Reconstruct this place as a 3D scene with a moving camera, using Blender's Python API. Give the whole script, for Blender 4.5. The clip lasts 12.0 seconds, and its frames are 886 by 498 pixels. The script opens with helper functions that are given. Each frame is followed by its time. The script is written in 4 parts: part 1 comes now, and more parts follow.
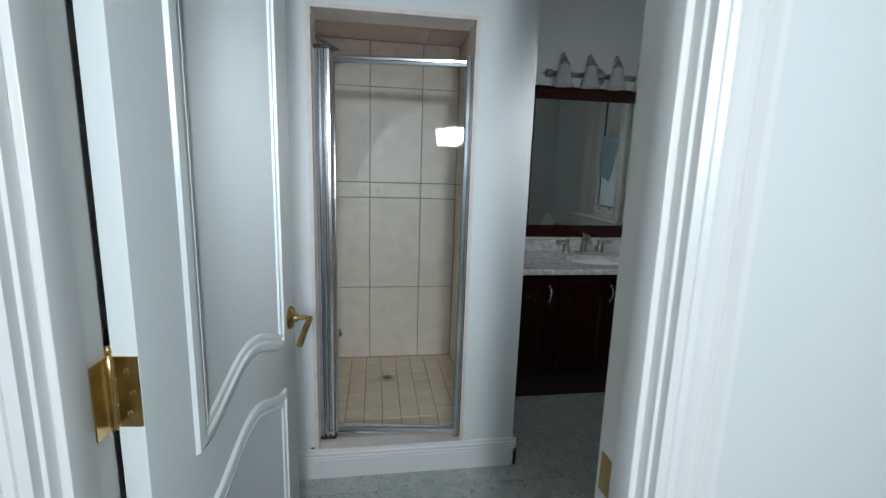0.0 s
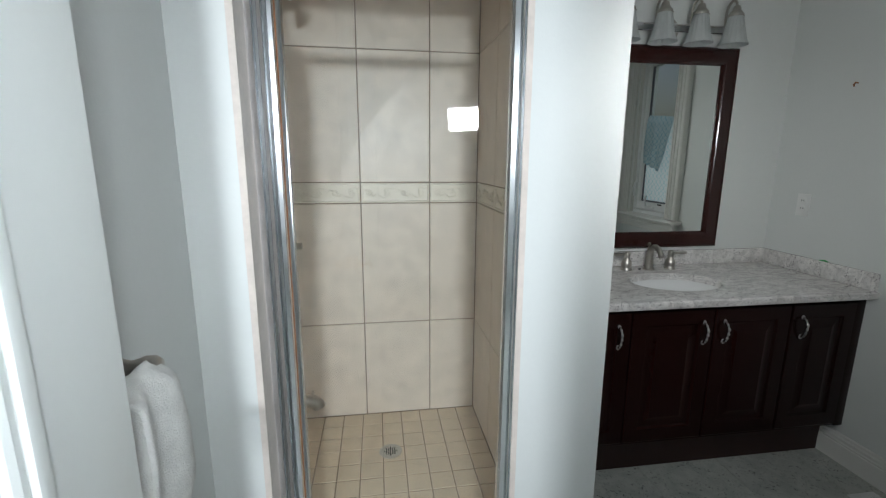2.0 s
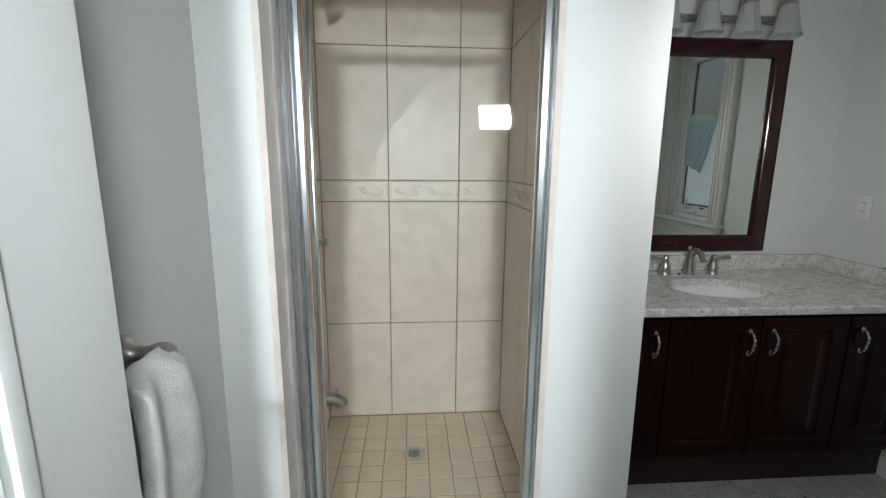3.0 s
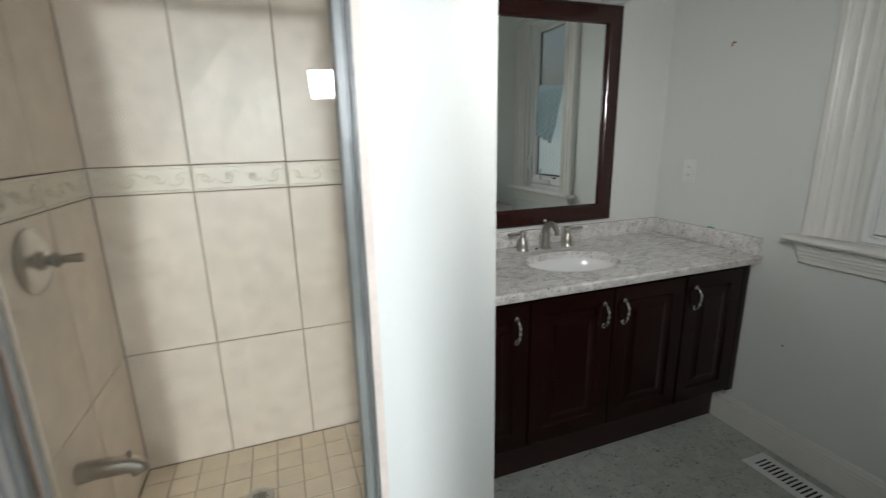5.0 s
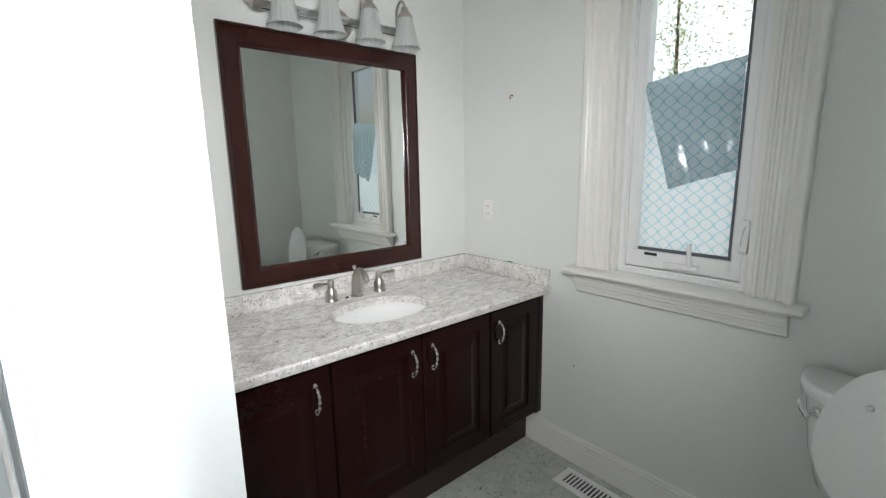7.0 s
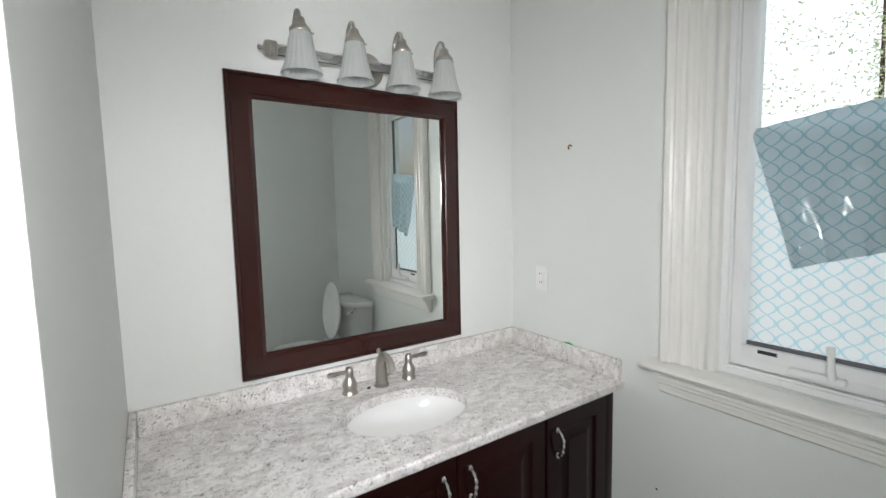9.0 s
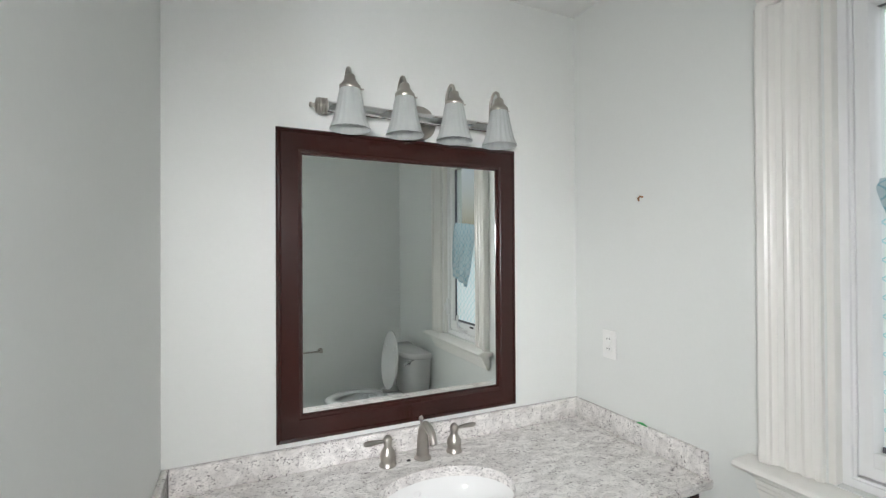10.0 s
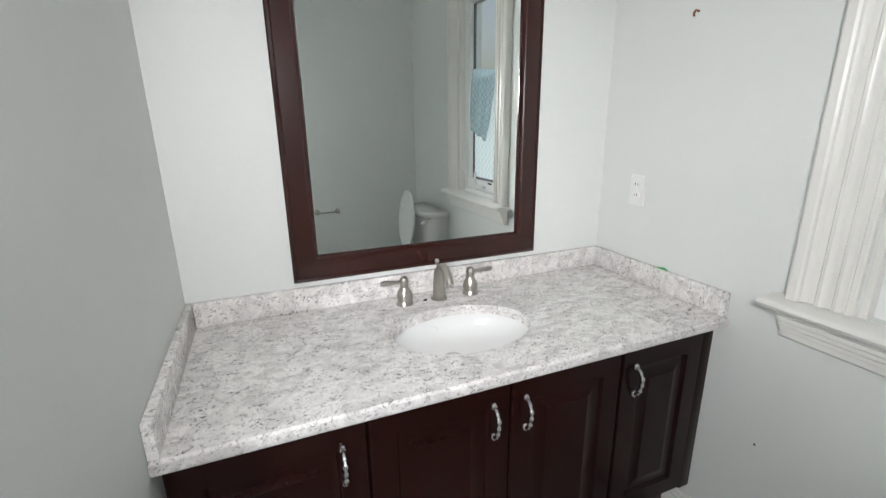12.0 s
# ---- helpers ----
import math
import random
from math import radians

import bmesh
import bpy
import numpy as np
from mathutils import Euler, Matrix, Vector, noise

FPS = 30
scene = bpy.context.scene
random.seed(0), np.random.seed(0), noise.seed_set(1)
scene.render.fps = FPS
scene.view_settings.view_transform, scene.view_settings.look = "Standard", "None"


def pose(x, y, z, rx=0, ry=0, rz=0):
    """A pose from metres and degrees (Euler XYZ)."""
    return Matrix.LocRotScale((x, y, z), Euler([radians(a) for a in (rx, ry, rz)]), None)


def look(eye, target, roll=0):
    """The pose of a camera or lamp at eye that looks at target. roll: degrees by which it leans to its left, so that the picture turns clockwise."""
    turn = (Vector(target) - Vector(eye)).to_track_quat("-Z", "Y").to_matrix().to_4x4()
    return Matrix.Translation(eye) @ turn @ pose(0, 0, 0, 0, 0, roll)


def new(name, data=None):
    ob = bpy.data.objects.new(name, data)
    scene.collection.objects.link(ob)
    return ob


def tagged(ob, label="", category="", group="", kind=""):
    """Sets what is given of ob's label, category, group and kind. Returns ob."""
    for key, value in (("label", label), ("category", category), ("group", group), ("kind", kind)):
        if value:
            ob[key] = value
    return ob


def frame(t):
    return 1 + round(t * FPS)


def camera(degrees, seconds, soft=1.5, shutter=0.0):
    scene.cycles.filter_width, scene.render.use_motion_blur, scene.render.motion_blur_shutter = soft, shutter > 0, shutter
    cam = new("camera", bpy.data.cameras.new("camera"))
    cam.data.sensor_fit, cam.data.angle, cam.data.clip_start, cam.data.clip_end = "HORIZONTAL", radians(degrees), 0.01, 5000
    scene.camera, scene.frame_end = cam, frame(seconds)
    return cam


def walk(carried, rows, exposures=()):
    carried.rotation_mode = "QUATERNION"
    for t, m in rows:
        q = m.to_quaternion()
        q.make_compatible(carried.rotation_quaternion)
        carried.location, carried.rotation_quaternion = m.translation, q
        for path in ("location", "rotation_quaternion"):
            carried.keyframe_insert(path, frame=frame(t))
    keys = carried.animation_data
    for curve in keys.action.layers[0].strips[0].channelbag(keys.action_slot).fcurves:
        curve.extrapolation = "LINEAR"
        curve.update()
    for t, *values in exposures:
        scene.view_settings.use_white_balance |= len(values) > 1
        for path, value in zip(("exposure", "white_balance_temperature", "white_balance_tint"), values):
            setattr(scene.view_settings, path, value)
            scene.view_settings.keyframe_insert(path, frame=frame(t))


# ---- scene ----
cam = camera(90.1, 12.0, soft=1.25, shutter=0.3)
PATH = [
    (0, (0.872, 0.593, 1.409), (1.176, 2.537, 1.052), 1.8),
    (0.2, (0.877, 0.657, 1.386), (1.119, 2.607, 1.015), 1.6),
    (0.5, (0.875, 0.833, 1.387), (1.004, 2.799, 1.045), -0.1),
    (1, (0.917, 1.07, 1.403), (0.902, 3.042, 1.073), 0.1),
    (1.5, (0.934, 1.252, 1.393), (1.064, 3.217, 1.044), 1.2),
    (2, (0.916, 1.393, 1.417), (1.205, 3.331, 1.021), 0.3),
    (2.5, (0.935, 1.42, 1.403), (1.142, 3.374, 1.031), 0.3),
    (2.7, (0.942, 1.42, 1.397), (1.08, 3.382, 1.033), 0.3),
    (4.3, (0.938, 1.531, 1.351), (1.23, 3.44, 0.832), 0.2),
    (4.5, (0.975, 1.551, 1.351), (1.317, 3.455, 0.839), -0.7),
    (5, (1.136, 1.686, 1.38), (1.803, 3.509, 0.899), -1.2),
    (5.5, (1.273, 1.725, 1.396), (2.233, 3.415, 0.926), -1.3),
    (6, (1.322, 1.713, 1.416), (2.515, 3.266, 1.008), -1.0),
    (6.5, (1.351, 1.707, 1.424), (2.635, 3.191, 1.037), -1.1),
    (7, (1.364, 1.706, 1.434), (2.626, 3.213, 1.068), -1.1),
    (7.2, (1.375, 1.701, 1.444), (2.629, 3.222, 1.103), -0.9),
    (8.8, (1.573, 1.924, 1.518), (2.708, 3.553, 1.283), -0.4),
    (9, (1.614, 1.981, 1.525), (2.726, 3.633, 1.34), -1.2),
    (9.5, (1.694, 2.033, 1.562), (2.64, 3.793, 1.482), 0.2),
    (10, (1.747, 2.044, 1.569), (2.581, 3.861, 1.584), -0.3),
    (10.5, (1.757, 2.064, 1.561), (2.513, 3.916, 1.552), -0.8),
    (11, (1.768, 2.091, 1.53), (2.515, 3.939, 1.36), -0.9),
    (11.5, (1.778, 2.112, 1.493), (2.519, 3.932, 1.124), -1.0),
    (12, (1.789, 2.126, 1.451), (2.516, 3.906, 0.901), -0.8),
]
EXPOSURES = [(0, -2.9, 5750, 6), (0.5, -2.55, 5800, 7), (1, -2.42, 5850, 7), (1.5, -2.3, 5950, 8), (2.7, -2.17, 6150, 8), (4.5, -2.15, 6450, 9), (5, -1.9, 6350, 9), (5.5, -1.45, 6300, 10),
             (6, -1.08, 6300, 11), (6.5, -0.95, 6250, 11), (9, -0.8, 6250, 12), (12, -0.68, 6200, 12)]
walk(cam, [(t, look(eye, target, roll)) for t, eye, target, roll in PATH], EXPOSURES)

# ---- world, sun and lights ----
world = bpy.data.worlds.new("sky")
scene.world = world
world.use_nodes = True
wn = world.node_tree
sky = wn.nodes.new("ShaderNodeTexSky")
sky.sky_type, sky.sun_disc = "NISHITA", False
sky.sun_elevation, sky.sun_rotation = radians(38), radians(200)
sky.dust_density, sky.air_density = 5, 1
wn.links.new(sky.outputs[0], wn.nodes["Background"].inputs[0])
wn.nodes["Background"].inputs[1].default_value = 0.15


def lamp(name, kind, power, m, colour=(1, 1, 1), size=(0.3, 0.3), spread=180, angle=0.5):
    data = bpy.data.lights.new(name, kind)
    data.energy, data.color = power, colour
    if kind == "AREA":
        data.shape, data.size, data.size_y, data.spread = "RECTANGLE", size[0], size[1], radians(spread)
    if kind == "SUN":
        data.angle = radians(angle)
    ob = new(name, data)
    ob.matrix_world = m
    return ob


lamp("sun", "SUN", 5.0, look((-6, -9, 9), (0, 0, 0)), (1, 0.97, 0.92), angle=3)
# added lamp in the hall, for the moving light carried with the camera
lamp("hall_standin", "AREA", 150, look((0.95, -0.8, 1.8), (0.92, 2.6, 1.05)), (0.95, 0.985, 1), (0.2, 0.15), 135)
# added fixed lamp in the doorway, turned to the shower, replacing the camera's light
lamp("doorway_standin", "AREA", 20, look((1.04, 1.15, 1.63), (0.86, 2.46, 1.25)), (0.96, 0.99, 1), (0.16, 0.12), 110)
# added fixed lamp before the vanity, in place of the light the camera carries
lamp("vanity_standin", "AREA", 15.5, look((1.63, 1.84, 1.7), (2.5, 3.4, 1.3)), (1, 0.975, 0.93), (0.2, 0.14), 106)
# daylight of the open sky above the window's view
lamp("sky_light", "AREA", 36, look((4.3, 2.4, 3.6), (3.1, 2.4, 1.5)), (0.88, 0.95, 1), (1.6, 1.2))


# ---- materials ----
def material(name, colour, rough=0.5, metal=0.0, vary=0.06, scale=6.0, fine=80.0, bump=0.0, bump_scale=60.0, coat=0.0, spec=0.5, piece=False):
    m = bpy.data.materials.new(name)
    m.use_nodes = True
    n, l = m.node_tree.nodes, m.node_tree.links
    b = n["Principled BSDF"]
    b.inputs["Metallic"].default_value, b.inputs["Roughness"].default_value = metal, rough
    b.inputs["Coat Weight"].default_value, b.inputs["Specular IOR Level"].default_value = coat, spec
    tc = n.new("ShaderNodeTexCoord")
    at = tc.outputs["Object"]
    if piece:
        info, add = n.new("ShaderNodeObjectInfo"), n.new("ShaderNodeVectorMath")
        add.operation = "MULTIPLY_ADD"
        l.new(info.outputs["Random"], add.inputs[0])
        add.inputs[1].default_value = (37, 53, 71)
        l.new(at, add.inputs[2])
        at = add.outputs[0]
    big, small = n.new("ShaderNodeTexNoise"), n.new("ShaderNodeTexNoise")
    for t, sc in ((big, scale), (small, fine)):
        t.inputs["Scale"].default_value, t.inputs["Detail"].default_value = sc, 4
        l.new(at, t.inputs["Vector"])
    mix = n.new("ShaderNodeMath")
    mix.operation = "MULTIPLY_ADD"
    l.new(small.outputs[0], mix.inputs[0])
    mix.inputs[1].default_value = 0.35
    l.new(big.outputs[0], mix.inputs[2])
    ramp = n.new("ShaderNodeMapRange")
    ramp.inputs["From Min"].default_value, ramp.inputs["From Max"].default_value = 0.4, 0.95
    ramp.inputs["To Min"].default_value, ramp.inputs["To Max"].default_value = 1 - vary, 1 + vary
    l.new(mix.outputs[0], ramp.inputs[0])
    hue = n.new("ShaderNodeHueSaturation")
    hue.inputs["Color"].default_value = (*colour, 1)
    l.new(ramp.outputs[0], hue.inputs["Value"])
    l.new(hue.outputs[0], b.inputs["Base Color"])
    rr = n.new("ShaderNodeMapRange")
    rr.inputs["To Min"].default_value, rr.inputs["To Max"].default_value = rough * 0.85, min(1, rough * 1.15)
    l.new(big.outputs[0], rr.inputs[0])
    l.new(rr.outputs[0], b.inputs["Roughness"])
    if bump:
        tex, bp = n.new("ShaderNodeTexNoise"), n.new("ShaderNodeBump")
        tex.inputs["Scale"].default_value, tex.inputs["Detail"].default_value = bump_scale, 5
        l.new(at, tex.inputs["Vector"])
        bp.inputs["Strength"].default_value, bp.inputs["Distance"].default_value = bump, 0.002
        l.new(tex.outputs[0], bp.inputs["Height"])
        l.new(bp.outputs[0], b.inputs["Normal"])
    return m


def speckled(name, base, second, dark, warm, scale, dark_at, rough, vein=(1, 1, 1), piece=False, warm_at=0.64):
    """Polished granite: clouded ground, dark flecks and warm grains."""
    m = bpy.data.materials.new(name)
    m.use_nodes = True
    n, l = m.node_tree.nodes, m.node_tree.links
    b = n["Principled BSDF"]
    b.inputs["Roughness"].default_value = rough
    tc, mp = n.new("ShaderNodeTexCoord"), n.new("ShaderNodeMapping")
    mp.inputs["Scale"].default_value = vein
    mp.inputs["Rotation"].default_value = (0, 0, 0.5)
    l.new(tc.outputs["Object"], mp.inputs[0])
    at = mp.outputs[0]
    if piece:
        info, add = n.new("ShaderNodeObjectInfo"), n.new("ShaderNodeVectorMath")
        add.operation = "MULTIPLY_ADD"
        l.new(info.outputs["Random"], add.inputs[0])
        add.inputs[1].default_value = (37, 53, 71)
        l.new(at, add.inputs[2])
        at = add.outputs[0]

    def mask(sc, lo, hi, detail=6, rough_=0.6, warp=0.0):
        t, r = n.new("ShaderNodeTexNoise"), n.new("ShaderNodeMapRange")
        t.inputs["Scale"].default_value, t.inputs["Detail"].default_value, t.inputs["Roughness"].default_value = sc, detail, rough_
        t.inputs["Distortion"].default_value = warp
        l.new(at, t.inputs["Vector"])
        r.inputs["From Min"].default_value, r.inputs["From Max"].default_value = lo, hi
        l.new(t.outputs[0], r.inputs[0])
        return r.outputs[0]

    def over(fac, under, colour):
        x = n.new("ShaderNodeMix")
        x.data_type = "RGBA"
        l.new(fac, x.inputs["Factor"])
        if isinstance(under, tuple):
            x.inputs["A"].default_value = (*under, 1)
        else:
            l.new(under, x.inputs["A"])
        x.inputs["B"].default_value = (*colour, 1)
        return x.outputs["Result"]

    def both(a, c):
        x = n.new("ShaderNodeMath")
        x.operation = "MULTIPLY"
        l.new(a, x.inputs[0])
        l.new(c, x.inputs[1])
        return x.outputs[0]

    c = over(mask(scale * 0.12, 0.38, 0.66, warp=1.2), base, second)
    c = over(both(mask(scale * 0.5, warm_at, warm_at + 0.1), mask(scale * 0.2, 0.4, 0.6)), c, warm)
    c = over(both(mask(scale, dark_at, dark_at + 0.08, 4, 0.65, 0.6), mask(scale * 0.13, 0.42, 0.62, warp=2.0)), c, dark)
    c = over(mask(scale * 1.7, dark_at + 0.09, dark_at + 0.15, 4, 0.7, 0.8), c, tuple(v * 0.35 for v in dark))
    l.new(c, b.inputs["Base Color"])
    return m


WALL = material("painted_wall", (0.728, 0.742, 0.722), 0.55, vary=0.025, scale=1.5, bump=0.12, bump_scale=180)
CEIL = material("ceiling_paint", (0.8, 0.8, 0.78), 0.7, vary=0.03)
TRIM = material("trim_paint", (0.79, 0.775, 0.74), 0.3, vary=0.02, scale=3, bump=0.015, bump_scale=40)
DOORP = material("door_paint", (0.78, 0.8, 0.78), 0.32, vary=0.02, scale=3, bump=0.08, bump_scale=25)
TILE = material("shower_tile", (0.71, 0.615, 0.525), 0.38, vary=0.11, scale=14, fine=60, bump=0.04, bump_scale=16, piece=True)
FTILE = material("shower_floor_tile", (0.66, 0.54, 0.4), 0.4, vary=0.12, scale=12, bump=0.15, bump_scale=40, piece=True)
BORDER = material("border_tile", (0.74, 0.67, 0.57), 0.35, vary=0.1, scale=20, bump=0.3, bump_scale=30, piece=True)
GROUT = material("grout", (0.24, 0.18, 0.13), 0.9, vary=0.2, scale=15, bump=0.3)
EDGE = material("tile_edge", (0.72, 0.64, 0.58), 0.35, vary=0.1, scale=20, bump=0.2)
GRANITE = speckled("granite_top", (0.86, 0.835, 0.81), (0.6, 0.575, 0.56), (0.13, 0.115, 0.12), (0.46, 0.38, 0.31), 150, 0.525, 0.1, (0.85, 1.25, 1))
FLOORG = speckled("floor_granite", (0.52, 0.53, 0.49), (0.4, 0.42, 0.39), (0.035, 0.035, 0.035), (0.62, 0.55, 0.44), 90, 0.555, 0.3, piece=True)
FGROUT = material("floor_grout", (0.45, 0.46, 0.43), 0.9)
WOOD = material("dark_cherry", (0.0115, 0.0028, 0.0022), 0.24, vary=0.3, scale=2.5, fine=60, bump=0.02, bump_scale=30, coat=0.0, spec=0.2)
WOODM = material("mirror_cherry", (0.027, 0.0055, 0.004), 0.2, vary=0.25, scale=6, fine=40, coat=0.15)
TOE = material("toe_board", (0.02, 0.006, 0.005), 0.45, vary=0.3)
CHROME = material("polished_aluminium", (0.7, 0.72, 0.74), 0.19, 1.0, vary=0.04, scale=20)
NICKEL = material("brushed_nickel", (0.48, 0.45, 0.41), 0.34, 1.0, vary=0.06, scale=30)
STEEL = material("chrome_steel", (0.8, 0.8, 0.8), 0.06, 1.0, vary=0.02)
PULL = material("antique_chrome", (0.6, 0.6, 0.6), 0.22, 1.0, vary=0.15, scale=60)
BRASS = material("worn_brass", (0.62, 0.44, 0.17), 0.24, 1.0, vary=0.25, scale=30)
DARK = material("black_plastic", (0.02, 0.02, 0.02), 0.5)
RUST = material("rusty_seal", (0.28, 0.12, 0.045), 0.7, vary=0.3, scale=25)
CHINA = material("white_porcelain", (0.82, 0.82, 0.81), 0.1, vary=0.01, coat=0.3)
SEATP = material("white_seat_plastic", (0.8, 0.8, 0.79), 0.22, vary=0.01)
VINYL = material("white_vinyl", (0.82, 0.82, 0.82), 0.35, vary=0.02)
PLATE = material("white_plate", (0.82, 0.82, 0.8), 0.35, vary=0.01)
TOWEL = material("white_terry", (0.74, 0.73, 0.7), 0.95, vary=0.12, scale=30, fine=300, bump=1.0, bump_scale=350)
BARK = material("bark", (0.12, 0.09, 0.06), 0.9, vary=0.3, scale=8, bump=0.6)
LAWN = material("lawn", (0.1, 0.14, 0.05), 0.9, vary=0.3, scale=3)
VENTM = material("vent_enamel", (0.78, 0.78, 0.77), 0.4, vary=0.02)
# near-black that paints the shade inside small openings
OPENING_SHADE = material("opening_shade", (0.015, 0.015, 0.015), 0.8)
GREEN = material("green_putty", (0.03, 0.3, 0.08), 0.5)

MIRROR = material("mirror_silver", (0.88, 0.91, 0.885), 0.006, 1.0, vary=0.004)


def glass(name, tint, rough=0.0):
    m = bpy.data.materials.new(name)
    m.use_nodes = True
    n, l = m.node_tree.nodes, m.node_tree.links
    out = n["Material Output"]
    n.remove(n["Principled BSDF"])
    clear = n.new("ShaderNodeBsdfGlass")
    clear.inputs["Color"].default_value = (*tint, 1)
    clear.inputs["Roughness"].default_value, clear.inputs["IOR"].default_value = rough, 1.45
    l.new(clear.outputs[0], out.inputs[0])
    return m


GLASS = glass("clear_glass", (0.95, 0.97, 0.96))


def frosted(name, colour, through_, rough):
    m = bpy.data.materials.new(name)
    m.use_nodes = True
    n, l = m.node_tree.nodes, m.node_tree.links
    b = n["Principled BSDF"]
    b.inputs["Base Color"].default_value, b.inputs["Roughness"].default_value = (*colour, 1), rough
    tr, mix = n.new("ShaderNodeBsdfTranslucent"), n.new("ShaderNodeMixShader")
    tr.inputs[0].default_value = (*colour, 1)
    mix.inputs[0].default_value = through_
    l.new(b.outputs[0], mix.inputs[1])
    l.new(tr.outputs[0], mix.inputs[2])
    l.new(mix.outputs[0], n["Material Output"].inputs[0])
    return m


# glowing material that stands for an overexposed white sky
SKY_GLOW = bpy.data.materials.new("sky_glow")
SKY_GLOW.use_nodes = True
SKY_GLOW.node_tree.nodes["Principled BSDF"].inputs["Base Color"].default_value = (0.02, 0.02, 0.02, 1)
SKY_GLOW.node_tree.nodes["Principled BSDF"].inputs["Emission Color"].default_value = (0.93, 0.98, 1, 1)
SKY_GLOW.node_tree.nodes["Principled BSDF"].inputs["Emission Strength"].default_value = 3.0
# leaf colour paled far beyond green to paint in the overexposed daylight
LEAF = frosted("leaf_washed_out", (0.76, 0.8, 0.6), 0.55, 0.7)
SHADE = frosted("frosted_glass", (0.74, 0.76, 0.75), 0.5, 0.22)


def film(name, ground, line, through_, rough, ku=20.0, kv=11.0):
    """Window film printed with an ogee lattice."""
    m = frosted(name, ground, through_, rough)
    n, l = m.node_tree.nodes, m.node_tree.links
    tc, sep = n.new("ShaderNodeTexCoord"), n.new("ShaderNodeSeparateXYZ")
    l.new(tc.outputs["Object"], sep.inputs[0])

    def op(kind, a, c=None, d=None):
        x = n.new("ShaderNodeMath")
        x.operation = kind
        for k, v in enumerate((a, c, d)):
            if v is None:
                continue
            if isinstance(v, (int, float)):
                x.inputs[k].default_value = v
            else:
                l.new(v, x.inputs[k])
        return x.outputs[0]

    u, wave = op("MULTIPLY", sep.outputs["Y"], ku), op("MULTIPLY", op("SINE", op("MULTIPLY", sep.outputs["Z"], kv * 2 * math.pi)), 0.46)
    near = op("MINIMUM", *[op("ABSOLUTE", op("SUBTRACT", op("FRACT", op(k, u, wave)), 0.5)) for k in ("ADD", "SUBTRACT")])
    mask = op("LESS_THAN", near, 0.062)
    mix = n.new("ShaderNodeMix")
    mix.data_type = "RGBA"
    l.new(mask, mix.inputs["Factor"])
    mix.inputs["A"].default_value, mix.inputs["B"].default_value = (*ground, 1), (*line, 1)
    l.new(mix.outputs["Result"], n["Principled BSDF"].inputs["Base Color"])
    l.new(mix.outputs["Result"], n["Translucent BSDF"].inputs[0])
    return m


FILM = film("printed_film", (0.82, 0.83, 0.83), (0.5, 0.7, 0.74), 0.5, 0.35)
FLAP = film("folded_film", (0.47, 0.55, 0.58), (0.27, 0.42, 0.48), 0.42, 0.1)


# ---- building helpers ----
def box(bm, x0, y0, z0, x1, y1, z1):
    v = [bm.verts.new((x, y, z)) for x in (x0, x1) for y in (y0, y1) for z in (z0, z1)]
    for f in ((0, 1, 3, 2), (4, 6, 7, 5), (0, 4, 5, 1), (2, 3, 7, 6), (0, 2, 6, 4), (1, 5, 7, 3)):
        bm.faces.new([v[i] for i in f])
    return bm


def boxes(*lists):
    bm = bmesh.new()
    for b in lists:
        box(bm, *b)
    return bm


def rings(bm, loops, closed=True, cap0=False, cap1=False):
    """Skin between loops of points."""
    rows = [[bm.verts.new(p) for p in loop] for loop in loops]
    n = len(rows[0])
    for a, b in zip(rows, rows[1:]):
        for i in range(n if closed else n - 1):
            j = (i + 1) % n
            bm.faces.new((a[i], a[j], b[j], b[i]))
    if cap0:
        bm.faces.new(rows[0][::-1])
    if cap1:
        bm.faces.new(rows[-1])
    return bm


def lathe(bm, profile, m=Matrix(), seg=24, sx=1.0, sy=1.0, flute=0.0, flutes=0):
    """Turn (radius, height) rows about the local z axis."""
    loops = []
    for r, z in profile:
        loops.append([m @ Vector((sx * (r * (1 + flute * math.cos(flutes * 2 * math.pi * k / seg))) * math.cos(2 * math.pi * k / seg),
                                  sy * (r * (1 + flute * math.cos(flutes * 2 * math.pi * k / seg))) * math.sin(2 * math.pi * k / seg), z)) for k in range(seg)])
    return rings(bm, loops, True, profile[0][0] > 1e-4, profile[-1][0] > 1e-4)


def tube(bm, pts, radius, seg=12, flat=1.0):
    pts = [Vector(p) for p in pts]
    radii = radius if isinstance(radius, (list, tuple)) else [radius] * len(pts)
    loops, side = [], None
    for i, p in enumerate(pts):
        d = (pts[min(i + 1, len(pts) - 1)] - pts[max(i - 1, 0)]).normalized()
        if side is None:
            side = d.cross(Vector((0.3, 0.2, 1)) if abs(d.z) < 0.9 else Vector((1, 0.1, 0))).normalized()
        side = (side - d * side.dot(d)).normalized()
        up = d.cross(side)
        loops.append([p + radii[i] * (math.cos(a) * side + flat * math.sin(a) * up) for a in [2 * math.pi * k / seg for k in range(seg)]])
    return rings(bm, loops, True, True, True)


def curve(pts, n=8):
    """A smooth line of points through the given ones."""
    pts = [Vector(p) for p in pts]
    out = []
    for i in range(len(pts) - 1):
        a, b, c, d = pts[max(i - 1, 0)], pts[i], pts[i + 1], pts[min(i + 2, len(pts) - 1)]
        for k in range(n):
            t = k / n
            out.append(0.5 * (2 * b + (c - a) * t + (2 * a - 5 * b + 4 * c - d) * t * t + (3 * b - a - 3 * c + d) * t ** 3))
    return out + [pts[-1]]


